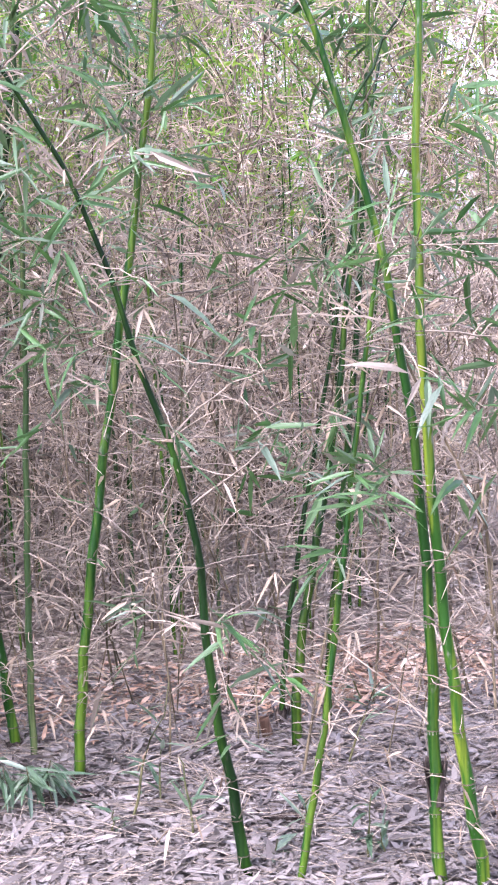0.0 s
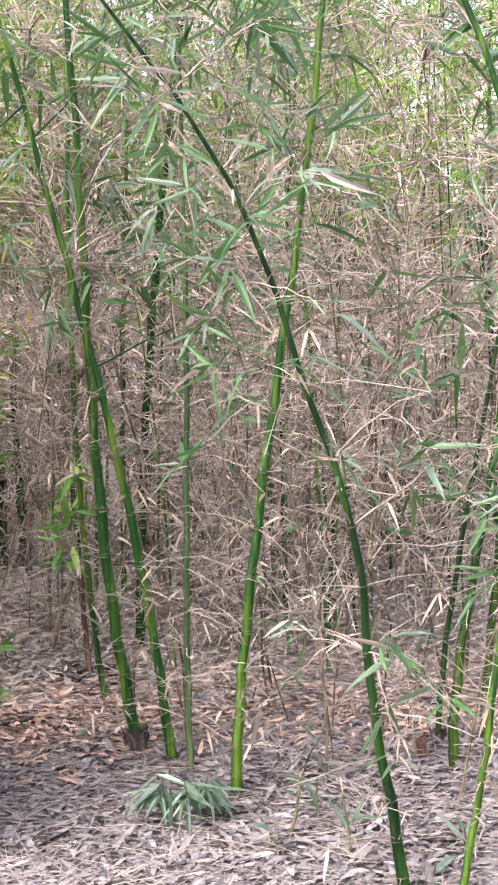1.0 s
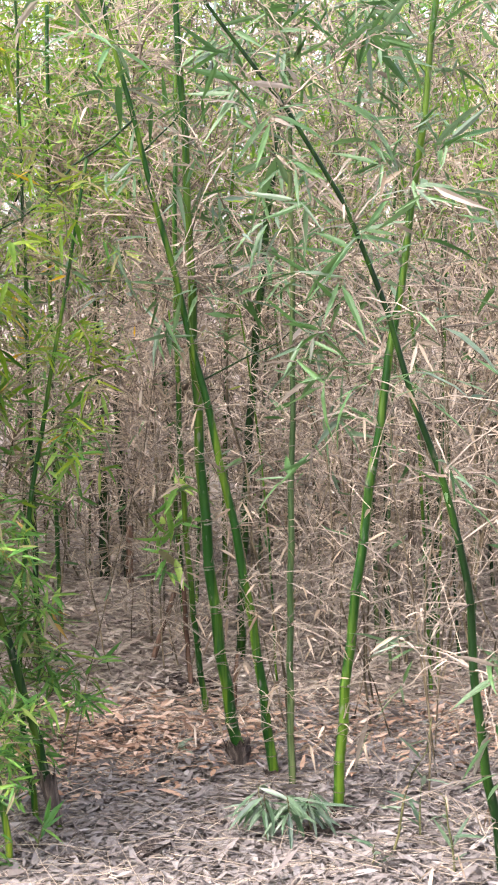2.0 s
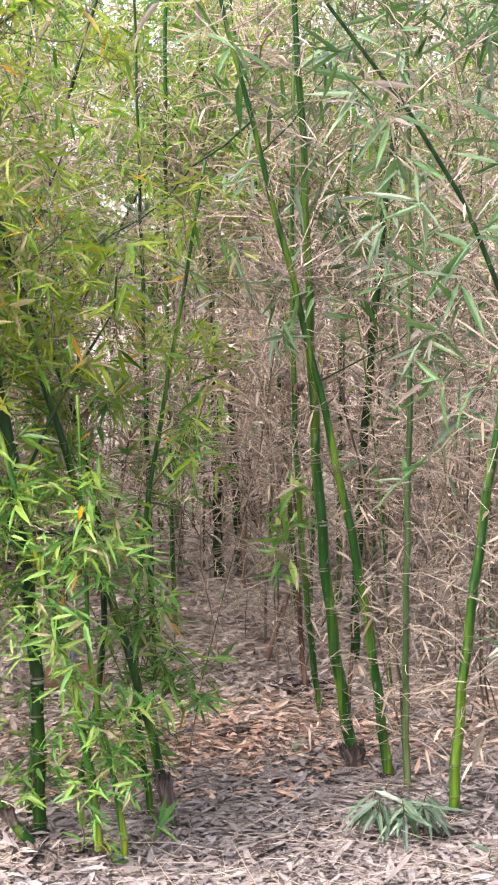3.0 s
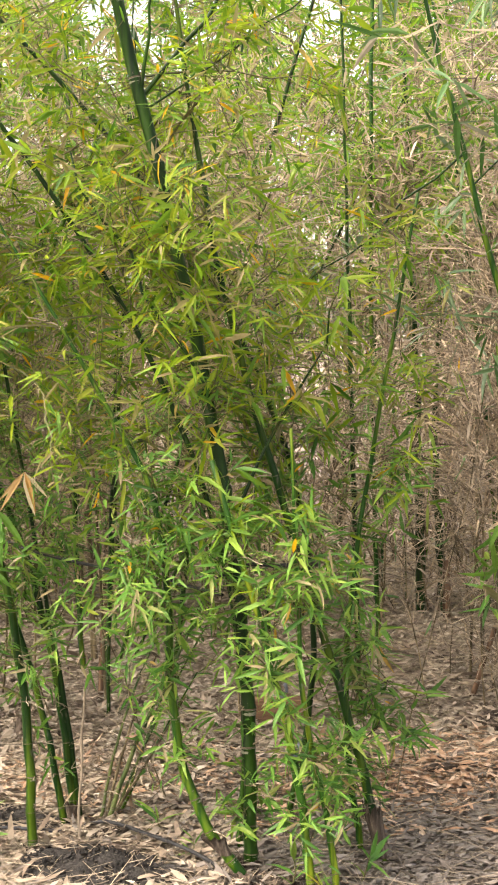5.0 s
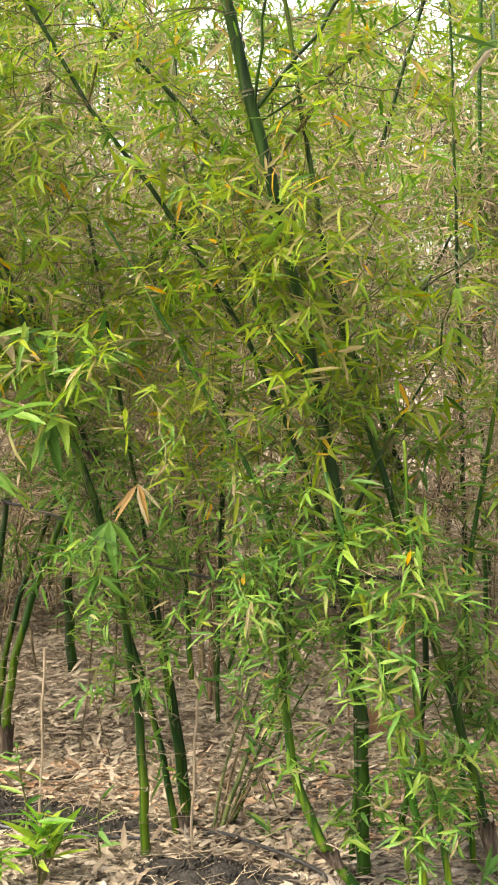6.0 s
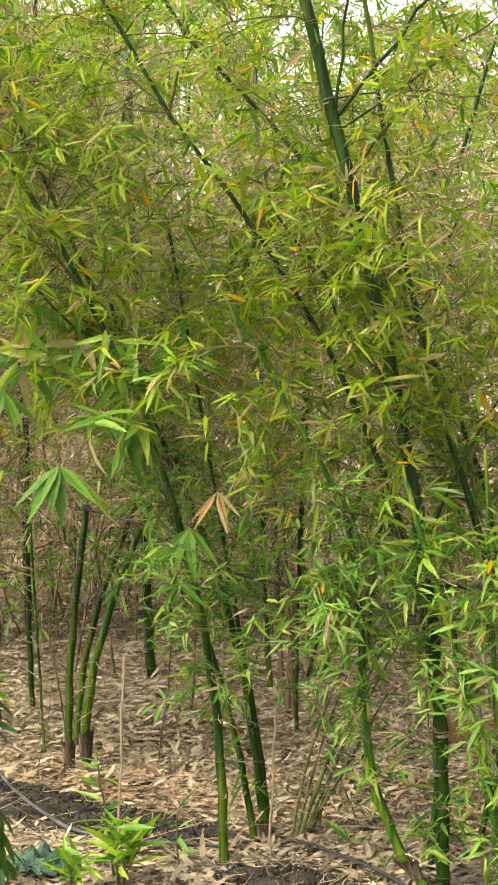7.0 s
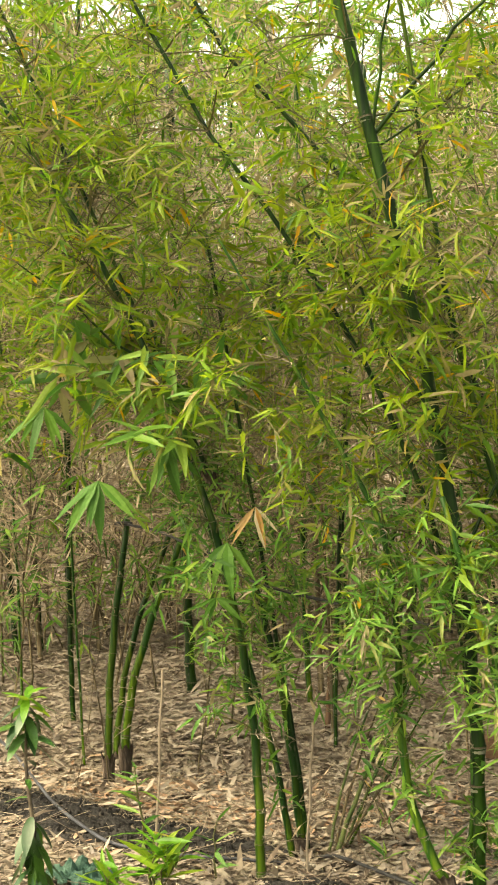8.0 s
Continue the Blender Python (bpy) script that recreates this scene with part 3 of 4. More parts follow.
for dx, tall, lean, bow, stem in ((0.03, 0.95, 0.42, 0.1, STEM_GREY), (-0.03, 0.8, 0.24, 0.12, STEM_OLD), (0.06, 0.7, 0.55, 0.05, STEM_MID), (-0.06, 1.05, 0.15, 0.2, STEM_GREY), (0.0, 0.6, 0.7, -0.1, STEM_OLD), (0.09, 1.1, 0.34, 0.06, STEM_MID)):
    c = build_culm(Culm(-1.345 + 0.5 * dx, 7.9 + dx, tall, tall, 0.0085, 0.004, lean, bow), "thin cane in a slanting spray", stem, "spray of thin canes", 0.09)
    bristle(c, 3, 0.14, 0.1, dry=6)
H1 = build_culm(Culm(-2.853, 9.17, 1.52, 1.49, 0.0260, 0.0199, -0.008, 0.1069, -0.022), "green bamboo culm cut off at hose height", STEM_DARK)
H2 = build_culm(Culm(-2.789, 9.30, 3.4, 1.33, 0.0294, 0.0201, -0.0425, 0.3244, -0.0707), YG, STEM_MID)
H3 = build_culm(Culm(-2.927, 9.57, 3.2, 1.17, 0.0239, 0.0175, 0.0474, 0.157, 0.0072), DG, STEM_DARK)
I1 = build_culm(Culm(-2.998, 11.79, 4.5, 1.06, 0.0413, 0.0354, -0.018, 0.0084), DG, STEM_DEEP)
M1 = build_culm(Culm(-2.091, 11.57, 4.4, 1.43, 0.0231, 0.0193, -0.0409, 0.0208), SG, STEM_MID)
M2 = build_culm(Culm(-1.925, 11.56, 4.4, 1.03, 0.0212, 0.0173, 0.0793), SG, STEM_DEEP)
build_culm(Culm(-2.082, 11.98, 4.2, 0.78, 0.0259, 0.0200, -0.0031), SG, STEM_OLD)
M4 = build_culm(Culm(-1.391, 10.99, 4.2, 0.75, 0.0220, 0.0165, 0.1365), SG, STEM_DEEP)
R1 = build_culm(Culm(-3.35, 8.4, 4.6, 3.4, 0.02, 0.012, 0.02, -0.03), DG, STEM_DEEP)
R2 = build_culm(Culm(-3.9, 9.6, 4.8, 3.6, 0.022, 0.014, 0.06, -0.02), DG, STEM_MID)
R3 = build_culm(Culm(-3.55, 10.7, 4.8, 3.6, 0.02, 0.014, 0.0, 0.01), DG, STEM_DEEP)

# foliage of the front culms: fresh and green on the near clumps, cool and sparse on the far ones
for c, z0, z1, n, reach, single, size, wide in ((K, 1.8, 4.9, 21, 0.85, 220, 0.132, 0.12), (W, 0.9, 4.2, 12, 0.45, 180, 0.123, 0.12), (W2, 0.2, 1.6, 5, 0.32, 220, 0.15, 0.13), (W2, 1.5, 2.9, 4, 0.32, 40, 0.14, 0.12), (Y1, 0.9, 2.0, 3, 0.3, 80, 0.13, 0.13), (Y2, 0.4, 1.9, 4, 0.25, 90, 0.13, 0.13), (J, 1.1, 2.9, 8, 0.45, 160, 0.123, 0.12),
                                                (Q1, 1.7, 4.4, 18, 0.65, 180, 0.132, 0.125), (Q2, 1.7, 4.8, 16, 0.75, 120, 0.141, 0.125), (Q3, 1.9, 5.8, 26, 1.0, 20, 0.17, 0.125), (Q4, 1.9, 5.3, 20, 0.9, 20, 0.17, 0.12), (G1, 2.0, 4.4, 26, 0.75, 220, 0.136, 0.12), (G2, 1.9, 4.4, 32, 0.85, 160, 0.136, 0.12),
                                                (G3, 2.1, 2.6, 3, 0.5, 60, 0.17, 0.14), (G4, 2.2, 3.0, 3, 0.5, 60, 0.17, 0.14), (H2, 1.6, 3.4, 17, 0.8, 60, 0.141, 0.12), (H3, 1.6, 3.2, 15, 0.8, 60, 0.141, 0.12), (R1, 1.9, 4.6, 32, 0.8, 100, 0.15, 0.12), (R2, 1.8, 4.8, 27, 0.9, 40, 0.141, 0.12), (R3, 1.8, 4.8, 24, 0.9, 30, 0.141, 0.12)):
    leafy(c, z0, z1, int(n * 1.2) if z0 > 1.6 else n, reach, single=single, size=size * 0.93, wide=wide, leaf=LEAF_FRESH, fan=7 if z0 > 1.6 else 5)
for c, z0, z1, n, reach, single in ((D, 0.9, 4.4, 22, 0.55, 180), (C, 1.6, 4.8, 15, 0.6, 100), (S1, 1.6, 4.6, 8, 0.5, 60), (S2, 1.6, 4.6, 9, 0.5, 60), (T1, 1.5, 3.9, 10, 0.5, 60), (A, 2.0, 5.0, 8, 0.5, 60), (B, 1.9, 5.0, 10, 0.5, 80),
                                    (L, 0.5, 2.4, 4, 0.35, 60), (E1, 1.4, 3.6, 3, 0.4, 40), (E3, 1.5, 3.8, 3, 0.5, 40)):
    leafy(c, z0, z1, n, reach, 4, 0.2, LEAF_COOL, TWIG_GREY, twigs=3, single=single, wide=0.105, sag=-0.1)


def limb(c, z, way, length, thick, leaf=LEAF_FRESH, size=0.15):
    """A strong side branch of its own on the culm c, with leafy twigs."""
    inv = np.array((c.x, c.y, 0.0))
    w = unit(np.array([way], float))
    line = sprig(c.at(z)[None], w, length, -0.05, 8)
    v, f = tubes(line, np.linspace(thick, thick * 0.5, 8)[None], 7)
    part = piece("limb", mesh_of("limb", v - inv, f, STEM_DEEP, True), c.ob)
    n = 9
    sub = sprig(line[0, rng.integers(3, 8, n)], unit(w + rng.normal(0, 0.8, (n, 3))), rng.uniform(0.15, 0.4, n), 0.25)
    for one in sub:
        v, f = tubes(one[None], np.linspace(0.003, 0.0013, 5)[None])
        piece("twig", mesh_of("twig", v - inv, f, TWIG_GREEN), part)
    p, d, up, ln, wd, dr = fans(np.concatenate([sub[:, -1], sub[:, 3]]), unit(np.concatenate([sub[:, -1] - sub[:, 2]] * 2)), 4, size)
    v, f = leaves(p, d, up, ln, wd, dr)
    tagged(piece("foliage", mesh_of("foliage", v - inv, f, leaf), part), kind="stuff")


limb(K, 3.3, (0.65, 0.1, 0.75), 1.0, 0.011)
limb(K, 3.3, (0.15, -0.1, 1.0), 0.9, 0.008)
limb(K, 3.25, (0.8, -0.1, 0.45), 0.8, 0.006)
limb(K, 2.1, (-0.5, 0.0, 0.8), 1.1, 0.009)
limb(K, 1.5, (0.5, 0.1, 0.9), 1.0, 0.009)
limb(G1, 2.35, (-0.75, -0.5, 0.65), 0.8, 0.007)
limb(B, 1.9, (0.75, -0.1, 0.35), 0.9, 0.005, LEAF_COOL, 0.1)
limb(B, 2.95, (0.6, 0.1, 0.6), 0.7, 0.005, LEAF_COOL, 0.12)
limb(B, 3.1, (-0.6, 0.1, -0.5), 1.2, 0.006, LEAF_COOL, 0.12)
limb(S2, 2.75, (0.5, 0.1, 0.8), 0.7, 0.007, LEAF_COOL, 0.14)
for c, n, reach, dry in ((S1, 5, 0.36, 60), (S2, 5, 0.36, 60), (D, 6, 0.4, 90), (L, 5, 0.3, 30), (C, 6, 0.42, 90), (E1, 5, 0.36, 40), (E2, 5, 0.3, 20), (E3, 5, 0.36, 40), (T1, 6, 0.4, 50), (A, 6, 0.36, 70), (B, 6, 0.36, 70), (A2, 5, 0.36, 50), (N1, 5, 0.45, 50)):
    bristle(c, n, reach, dry=dry)
for c in (K, J, Y1, W, W2, G1, G2, G3, G4, H1, H2, H3, Q1, Q2, M1, M2, M4, F1, F2):
    bristle(c, 3, 0.16)
# small tufts low on the near culms
for c, z0, z1, n, reach in ((K, 0.1, 1.1, 7, 0.14), (J, 0.3, 1.0, 8, 0.14), (Y1, 0.1, 0.6, 6, 0.12), (W2, 0.1, 0.5, 5, 0.14), (G5, 0.2, 1.1, 6, 0.12), (G1, 0.4, 1.2, 4, 0.12), (J, 1.15, 1.5, 8, 0.2), (G1, 1.0, 1.6, 8, 0.3), (G2, 1.1, 1.6, 6, 0.3)):
    leafy(c, z0, z1, n, reach, 4, 0.1, LEAF_GREEN, twigs=2, single=60)
for c, z0, z1, n, reach in ((H2, 0.8, 1.7, 5, 0.4), (H3, 0.8, 1.7, 5, 0.4), (R1, 0.8, 1.9, 6, 0.45), (R2, 0.7, 1.8, 11, 0.55), (R3, 0.7, 1.8, 11, 0.55), (M1, 0.8, 1.9, 6, 0.4), (M4, 0.8, 1.9, 6, 0.4), (F2, 0.9, 2.3, 6, 0.4), (F1, 1.4, 3.4, 8, 0.4), (I1, 1.0, 2.0, 5, 0.4), (Q1, 1.0, 1.8, 4, 0.35), (Q3, 0.9, 1.8, 4, 0.35)):
    leafy(c, z0, z1, n, reach, 5, 0.125, LEAF_GREEN, twigs=4, single=20, wide=0.13)
for c, z0, z1, n, reach, size in ((W, 0.4, 1.3, 3, 0.24, 0.1), (W2, 0.15, 1.2, 4, 0.26, 0.105), (Y1, 0.7, 1.5, 4, 0.22, 0.1), (Y2, 0.35, 1.5, 5, 0.22, 0.1), (J, 0.9, 1.7, 7, 0.3, 0.1), (K, 0.9, 1.9, 6, 0.32, 0.1), (G1, 0.7, 1.9, 9, 0.3, 0.1), (G2, 0.9, 2.0, 7, 0.3, 0.1), (G3, 0.9, 2.0, 6, 0.3, 0.1)):
    leafy(c, z0, z1, n, reach, 6, size, LEAF_GREEN, twigs=4, single=70, wide=0.15, spread=1.5, sag=-0.1)
leafy(K, 1.4, 2.7, 9, 0.42, sector=(215, 325), single=160, size=0.15, wide=0.13)
leafy(Q2, 1.6, 3.2, 6, 0.42, sector=(215, 325), single=60, size=0.15, wide=0.13)


def big_fan(c, z, tip, count, size, leaf, hang=0.8, wide=1.0):
    """A long twig from the culm's height z to tip that ends in a fan of large leaves."""
    inv = np.array((c.x, c.y, 0.0))
    a, b = c.at(z), np.array(tip, float)
    line = np.stack([a, a * 0.65 + b * 0.35 + UP * 0.09, a * 0.3 + b * 0.7 + UP * 0.08, b])
    v, f = tubes(line[None], np.array([[0.004, 0.0032, 0.0026, 0.002]]), 5)
    part = piece("branch", mesh_of("branch", v - inv, f, TWIG_GREEN), c.ob)
    for i in range(count):
        az = math.pi * (1.0 + (i + 0.5) / count) + rng.normal(0, 0.25)
        d = unit(np.array((math.cos(az), 0.5 * math.sin(az), -hang * rng.uniform(0.5, 1.3))))
        single_leaf(part, leaf, b - inv, d, unit(np.array((0, -0.9, 0.6)) + rng.normal(0, 0.25, 3)), size * rng.uniform(0.8, 1.15), wide)


big_fan(G1, 1.95, (-2.2, 7.0, 1.88), 10, 0.26, LEAF_FAN, 1.0, 1.2)
big_fan(G1, 2.1, (-1.9, 7.1, 2.02), 5, 0.24, LEAF_FAN, 1.6, 1.2)
big_fan(G1, 1.75, (-1.55, 7.2, 1.74), 5, 0.18, LEAF_WITHERED, 0.9, 0.75)
big_fan(G1, 1.6, (-1.67, 7.15, 1.59), 5, 0.22, LEAF_FAN, 1.0, 1.1)
big_fan(G1, 1.35, (-1.74, 7.2, 1.34), 7, 0.15, LEAF_FAN, 0.4)
big_fan(J, 1.3, (-0.9, 6.95, 1.2), 10, 0.17, LEAF_FAN, 0.25, 0.8)
big_fan(K, 1.5, (-0.67, 6.95, 1.44), 5, 0.14, LEAF_FAN, 0.3)
big_fan(R1, 2.2, (-2.5, 7.2, 2.2), 6, 0.24, LEAF_FAN, 1.1, 1.1)
# big soft leaves hanging behind the pair of tall culms
leafy(A2, 0.8, 1.3, 2, 0.35, 4, 0.2, LEAF_GREEN, droop=0.5, twigs=2, single=60, sector=(170, 260))
leafy(G1, 1.75, 2.4, 3, 0.5, 5, 0.23, LEAF_GREEN, droop=0.5, twigs=3, single=80, sector=(180, 280), sag=0.8, wide=0.18)


# ---- the grove behind: many culms, dry canes, twigs and leaves ----
def back_culms():
    draw = np.random.default_rng(31)
    for i in range(70):
        x, y = draw.uniform(-7.0, 6.5), draw.uniform(10.2, 17.5)
        if -3.7 < x < 0.75 and y < 13.5:
            continue
        r = draw.uniform(0.011, 0.026)
        c = Culm(x, y, draw.uniform(3.4, 5.4), 3.2, r, r * 0.6, draw.normal(0, 0.05), draw.normal(0, 0.02), 0, draw.normal(0, 0.03))
        build_culm(c, "slender bamboo culm deep in the dry grove", (STEM_MID, STEM_DEEP, STEM_OLD, STEM_GREY)[draw.choice(4, p=(0.4, 0.25, 0.2, 0.15))], "culms deep in the grove", 0.26, deep=True)


back_culms()


def slender_culms():
    """Thin culms and dead canes that stand between the front row and the deep grove."""
    draw = np.random.default_rng(12)
    place = [(2.06, 9.29, 0.014, 0), (2.12, 9.4, 0.01, 0), (2.25, 10.18, 0.016, 1), (2.08, 10.08, 0.012, 2), (3.15, 12.1, 0.018, 1), (2.35, 9.8, 0.012, 1), (3.4, 10.2, 0.014, 1), (-4.87, 13.33, 0.03, 1), (-4.75, 13.6, 0.026, 1), (-4.51, 13.67, 0.03, 1), (-4.3, 13.8, 0.022, 2), (-3.11, 9.53, 0.0095, 0), (-1.68, 10.04, 0.014, 1), (-1.72, 10.2, 0.011, 2), (-4.62, 13.2, 0.024, 2)]
    place += [(draw.uniform(1.0, 4.6), draw.uniform(9.2, 12.5), draw.uniform(0.007, 0.014), draw.integers(4)) for i in range(24)]
    place += [(draw.uniform(-5.2, -0.6), draw.uniform(12.4, 15.0), draw.uniform(0.009, 0.018), draw.integers(4)) for i in range(5)]
    for x, y, r, kind in place:
        c = Culm(x, y, draw.uniform(2.6, 4.8), 3.0, r, r * 0.6, draw.normal(0, 0.035), draw.normal(0, 0.018), 0, draw.normal(0, 0.03))
        build_culm(c, ("slender green bamboo culm with short dry twigs", "slender dark green bamboo culm with dry twigs", "dead brown bamboo cane among green culms", "slender grey-green bamboo culm among dry canes")[kind], (STEM_MID, STEM_DEEP, STEM_OLD, STEM_GREY)[kind], "slender culms of the grove", 0.22, deep=True)
        bristle(c, 3, 0.26, dry=14)


slender_culms()


def thicket(x0, x1, y0, y1, tall, canes, sides, subs, dry, green, leaf=LEAF_MIXED, size=0.14, low=0.5, green_low=0.5, twig=TWIG_DRY, thick=1.0, reach=1.0, label="dense tangle of dry bamboo canes, twigs and withered leaves"):
    """Dead canes from the ground, side twigs on them, finer twigs on those, and leaves at their ends."""
    reseed(x0 + 20, y0, 4)
    ob = thing("dry_thicket", label, "thicket", "dry tangle of the grove", "stuff", ((x0 + x1) / 2, (y0 + y1) / 2, 0))
    inv = np.array(ob.location)
    bends = 3 if y0 < 13 else 2
    base = np.stack([rng.uniform(x0, x1, canes), rng.uniform(y0, y1, canes), np.zeros(canes)], -1) - inv
    cane = sprig(base, random_ways(canes, 68, 90), tall * rng.uniform(0.75, 1.1, canes), 0.06, 12)
    k = np.clip((12 * (low / tall + (1 - low / tall) * rng.beta(1.0, 1.1, sides))).astype(int), 1, 11)
    start = cane[rng.integers(canes, size=sides), k]
    side = sprig(start, random_ways(sides, 5, 78), reach * rng.uniform(0.25, 1.0, sides), 0.22, 4)
    start = side[rng.integers(sides, size=subs), rng.integers(1, 4, subs)]
    sub = sprig(start, random_ways(subs, -25, 75), rng.uniform(0.1, 0.42, subs), rng.normal(0.15, 0.22, subs), bends)
    v, f = tubes(cane, np.linspace(0.0075, 0.003, 12)[None] * rng.uniform(0.35, 1.2, (canes, 1)) * thick, 5)
    tagged(piece("canes", mesh_of("canes", v, f, STEM_OLD, True), ob), kind="stuff")
    v, f = joined([tubes(side, np.linspace(0.0042, 0.002, 4)[None] * rng.uniform(0.6, 1.3, (sides, 1)) * thick), tubes(sub, np.linspace(0.0027, 0.0013, bends)[None] * thick)])
    tagged(piece("twig_tangle", mesh_of("twig_tangle", v, f, twig), ob), kind="stuff")
    high = np.argsort(sub[:, -1, 2])
    for n, mat, nm in ((dry, LEAF_DRY, "withered_leaves"), (green, leaf, "green_leaves")):
        if n:
            pick = rng.integers(subs, size=n) if mat is LEAF_DRY else high[np.minimum((subs * (green_low + (1 - green_low) * rng.random(n) ** 0.7)).astype(int), subs - 1)]
            p = sub[pick, -1] + rng.normal(0, 0.03, (n, 3))
            ln = size * (0.62 if mat is LEAF_DRY else 1.0) * rng.uniform(0.5, 1.2, n)
            v, f = flat_leaves(p, random_ways(n, -80, 30), unit(UP * 0.6 + rng.normal(0, 0.7, (n, 3))), ln, ln * rng.uniform(0.09, 0.17, n), rng.uniform(-0.3, 0.3, n))
            tagged(piece(nm, mesh_of(nm, v, f, mat), ob), kind="stuff")


for x in np.arange(-7.5, 6.0, 1.5):
    lush = x < -0.5
    twig = TWIG_DRY
    path = -5.2 < x < 1.0  # open ground runs back between the clumps here
    few = 0.4 if x < -5.0 else 1.0
    thicket(x, x + 1.5, 9.6, 11.6, 4.2, 3 if path else 9, int(460 * few), int(1900 * few), 500 if lush else 700, 1700, low=1.25 if path else 0.7, green_low=0.45 if lush else 0.6, twig=twig, thick=1.2)
    thicket(x, x + 1.5, 11.6, 14.5, 4.8, 6 if path else 14, 560, 1700, 500 if lush else 900, 2600, low=1.1 if path else 0.5, green_low=0.45 if lush else 0.55, twig=twig, thick=1.2)
    thicket(x, x + 1.5, 14.5, 19.0, 6.0, 24, 560, 900, 900 if lush else 1400, 4000 if lush else 3600, size=0.19, low=0.8 if path else 0.4, green_low=0.3, twig=twig, thick=1.4)
for x in np.arange(-7.5, 6.0, 1.5):
    thicket(x, x + 1.5, 13.5, 15.2, 2.3, 12, 340, 1300, 1300, 900 if x < -1.5 else 200, size=0.16, low=0.05, green_low=0.1, thick=1.4, reach=0.8, label="low tangle of dry twigs and withered leaves round the clumps")
for x in np.arange(-12.0, 9.0, 3.0):
    thicket(x, x + 3.0, 19.0, 26.0, 8.6, 34, 520, 700, 700, 9500, LEAF_GREEN, size=0.31, low=0.4, green_low=0.1, thick=2.2, label="far wall of green and dry bamboo")
# the front of the dry part of the grove: thinner, with cool green leaves
for x, y0 in ((0.95, 7.6), (1.35, 6.4), (2.0, 6.2), (2.6, 6.2)):
    thicket(x, x + 0.8, y0, 9.2, 3.9, 7, 170, 850, 200, 80, LEAF_COOL, 0.16, 0.5, 0.15, TWIG_GREY, reach=0.6, label="loose tangle of dry twigs with few grey-green leaves")
# a thin low tangle that stands round the culms behind the tall pair
for x, y0 in ((0.25, 9.0), (0.95, 9.3)):
    thicket(x, x + 0.8, y0, 11.5, 2.2, 6, 150, 760, 260, 60, LEAF_COOL, 0.14, 0.1, 0.1, TWIG_GREY, reach=0.6, label="loose tangle of dry twigs with few grey-green leaves")
# dry twigs and tan leaves among the green clumps
for x, y0 in ((-3.4, 8.0), (-2.5, 7.5), (-1.7, 7.5), (-0.9, 7.3), (-0.3, 7.6)):
    thicket(x, x + 0.8, y0 + 0.6, 9.6, 4.3, 2, 110, 520, 330, 60, LEAF_FRESH, 0.13, 1.5, 0.2, TWIG_GREY, 0.6, 0.7, "loose tangle of dry twigs among green bamboo")


# ---- low growth and small things ----
SPROUT_LEAF = leaf_material("sprout_leaf", [(0.0, (0.03, 0.114, 0.018)), (0.5, (0.072, 0.18, 0.03)), (0.9, (0.156, 0.252, 0.042)), (1.0, (0.3, 0.252, 0.03))], 0.4)
SPROUT_COOL = leaf_material("cool_sprout_leaf", [(0.0, (0.036, 0.078, 0.033)), (0.5, (0.078, 0.126, 0.069)), (1.0, (0.15, 0.192, 0.132))], 0.35, 0.3, 0.35, 0.6)
BROAD_LEAF = leaf_material("broad_leaf", [(0.0, (0.009, 0.036, 0.012)), (0.5, (0.021, 0.066, 0.015)), (1.0, (0.048, 0.12, 0.018))], 0.25, 0.35)
BRIGHT_LEAF = leaf_material("bright_young_leaf", [(0.0, (0.042, 0.144, 0.012)), (0.6, (0.096, 0.228, 0.018)), (1.0, (0.204, 0.3, 0.03))], 0.4, 0.35)
BARK = rough_material("sapling_bark", [(0.3, (0.03, 0.024, 0.018)), (0.7, (0.096, 0.078, 0.054))], 20, 0.85, 0.5)
HOSE = rough_material("black_hose", [(0.3, (0.006, 0.006, 0.007)), (0.7, (0.016, 0.0165, 0.018))], 8, 0.6, 0.1)
HOSE_DUSTY = rough_material("dusty_hose", [(0.3, (0.0165, 0.0182, 0.0231)), (0.7, (0.0495, 0.0528, 0.0627))], 8, 0.5, 0.1)
STAKE = rough_material("weathered_stake", [(0.3, (0.132, 0.105, 0.075)), (0.7, (0.24, 0.201, 0.156))], 6, 0.85, 0.3, (1, 1, 0.1))
BOARD = rough_material("weathered_board", [(0.3, (0.06, 0.033, 0.019)), (0.7, (0.17, 0.1, 0.06))], 5, 0.85, 0.5, (0.2, 3, 3))
TIE = rough_material("grey_plastic_tie", [(0.3, (0.054, 0.066, 0.084)), (0.7, (0.12, 0.132, 0.156))], 30, 0.5, 0.1)
NET = rough_material("green_net", [(0.3, (0.009, 0.039, 0.027)), (0.7, (0.048, 0.099, 0.075))], 25, 0.8, 0.6)


def wave(points, k):
    """A smooth line of k places through a few points."""
    q = np.asarray(points, float)
    q = np.concatenate([2 * q[:1] - q[1:2], q, 2 * q[-1:] - q[-2:-1]])
    t = np.linspace(0, len(points) - 1 - 1e-6, k)
    i = t.astype(int)
    u = (t - i)[:, None]
    a, b, c, d = q[i], q[i + 1], q[i + 2], q[i + 3]
    return 0.5 * (2 * b + (c - a) * u + (2 * a - 5 * b + 4 * c - d) * u**2 + (3 * b - a - 3 * c + d) * u**3)


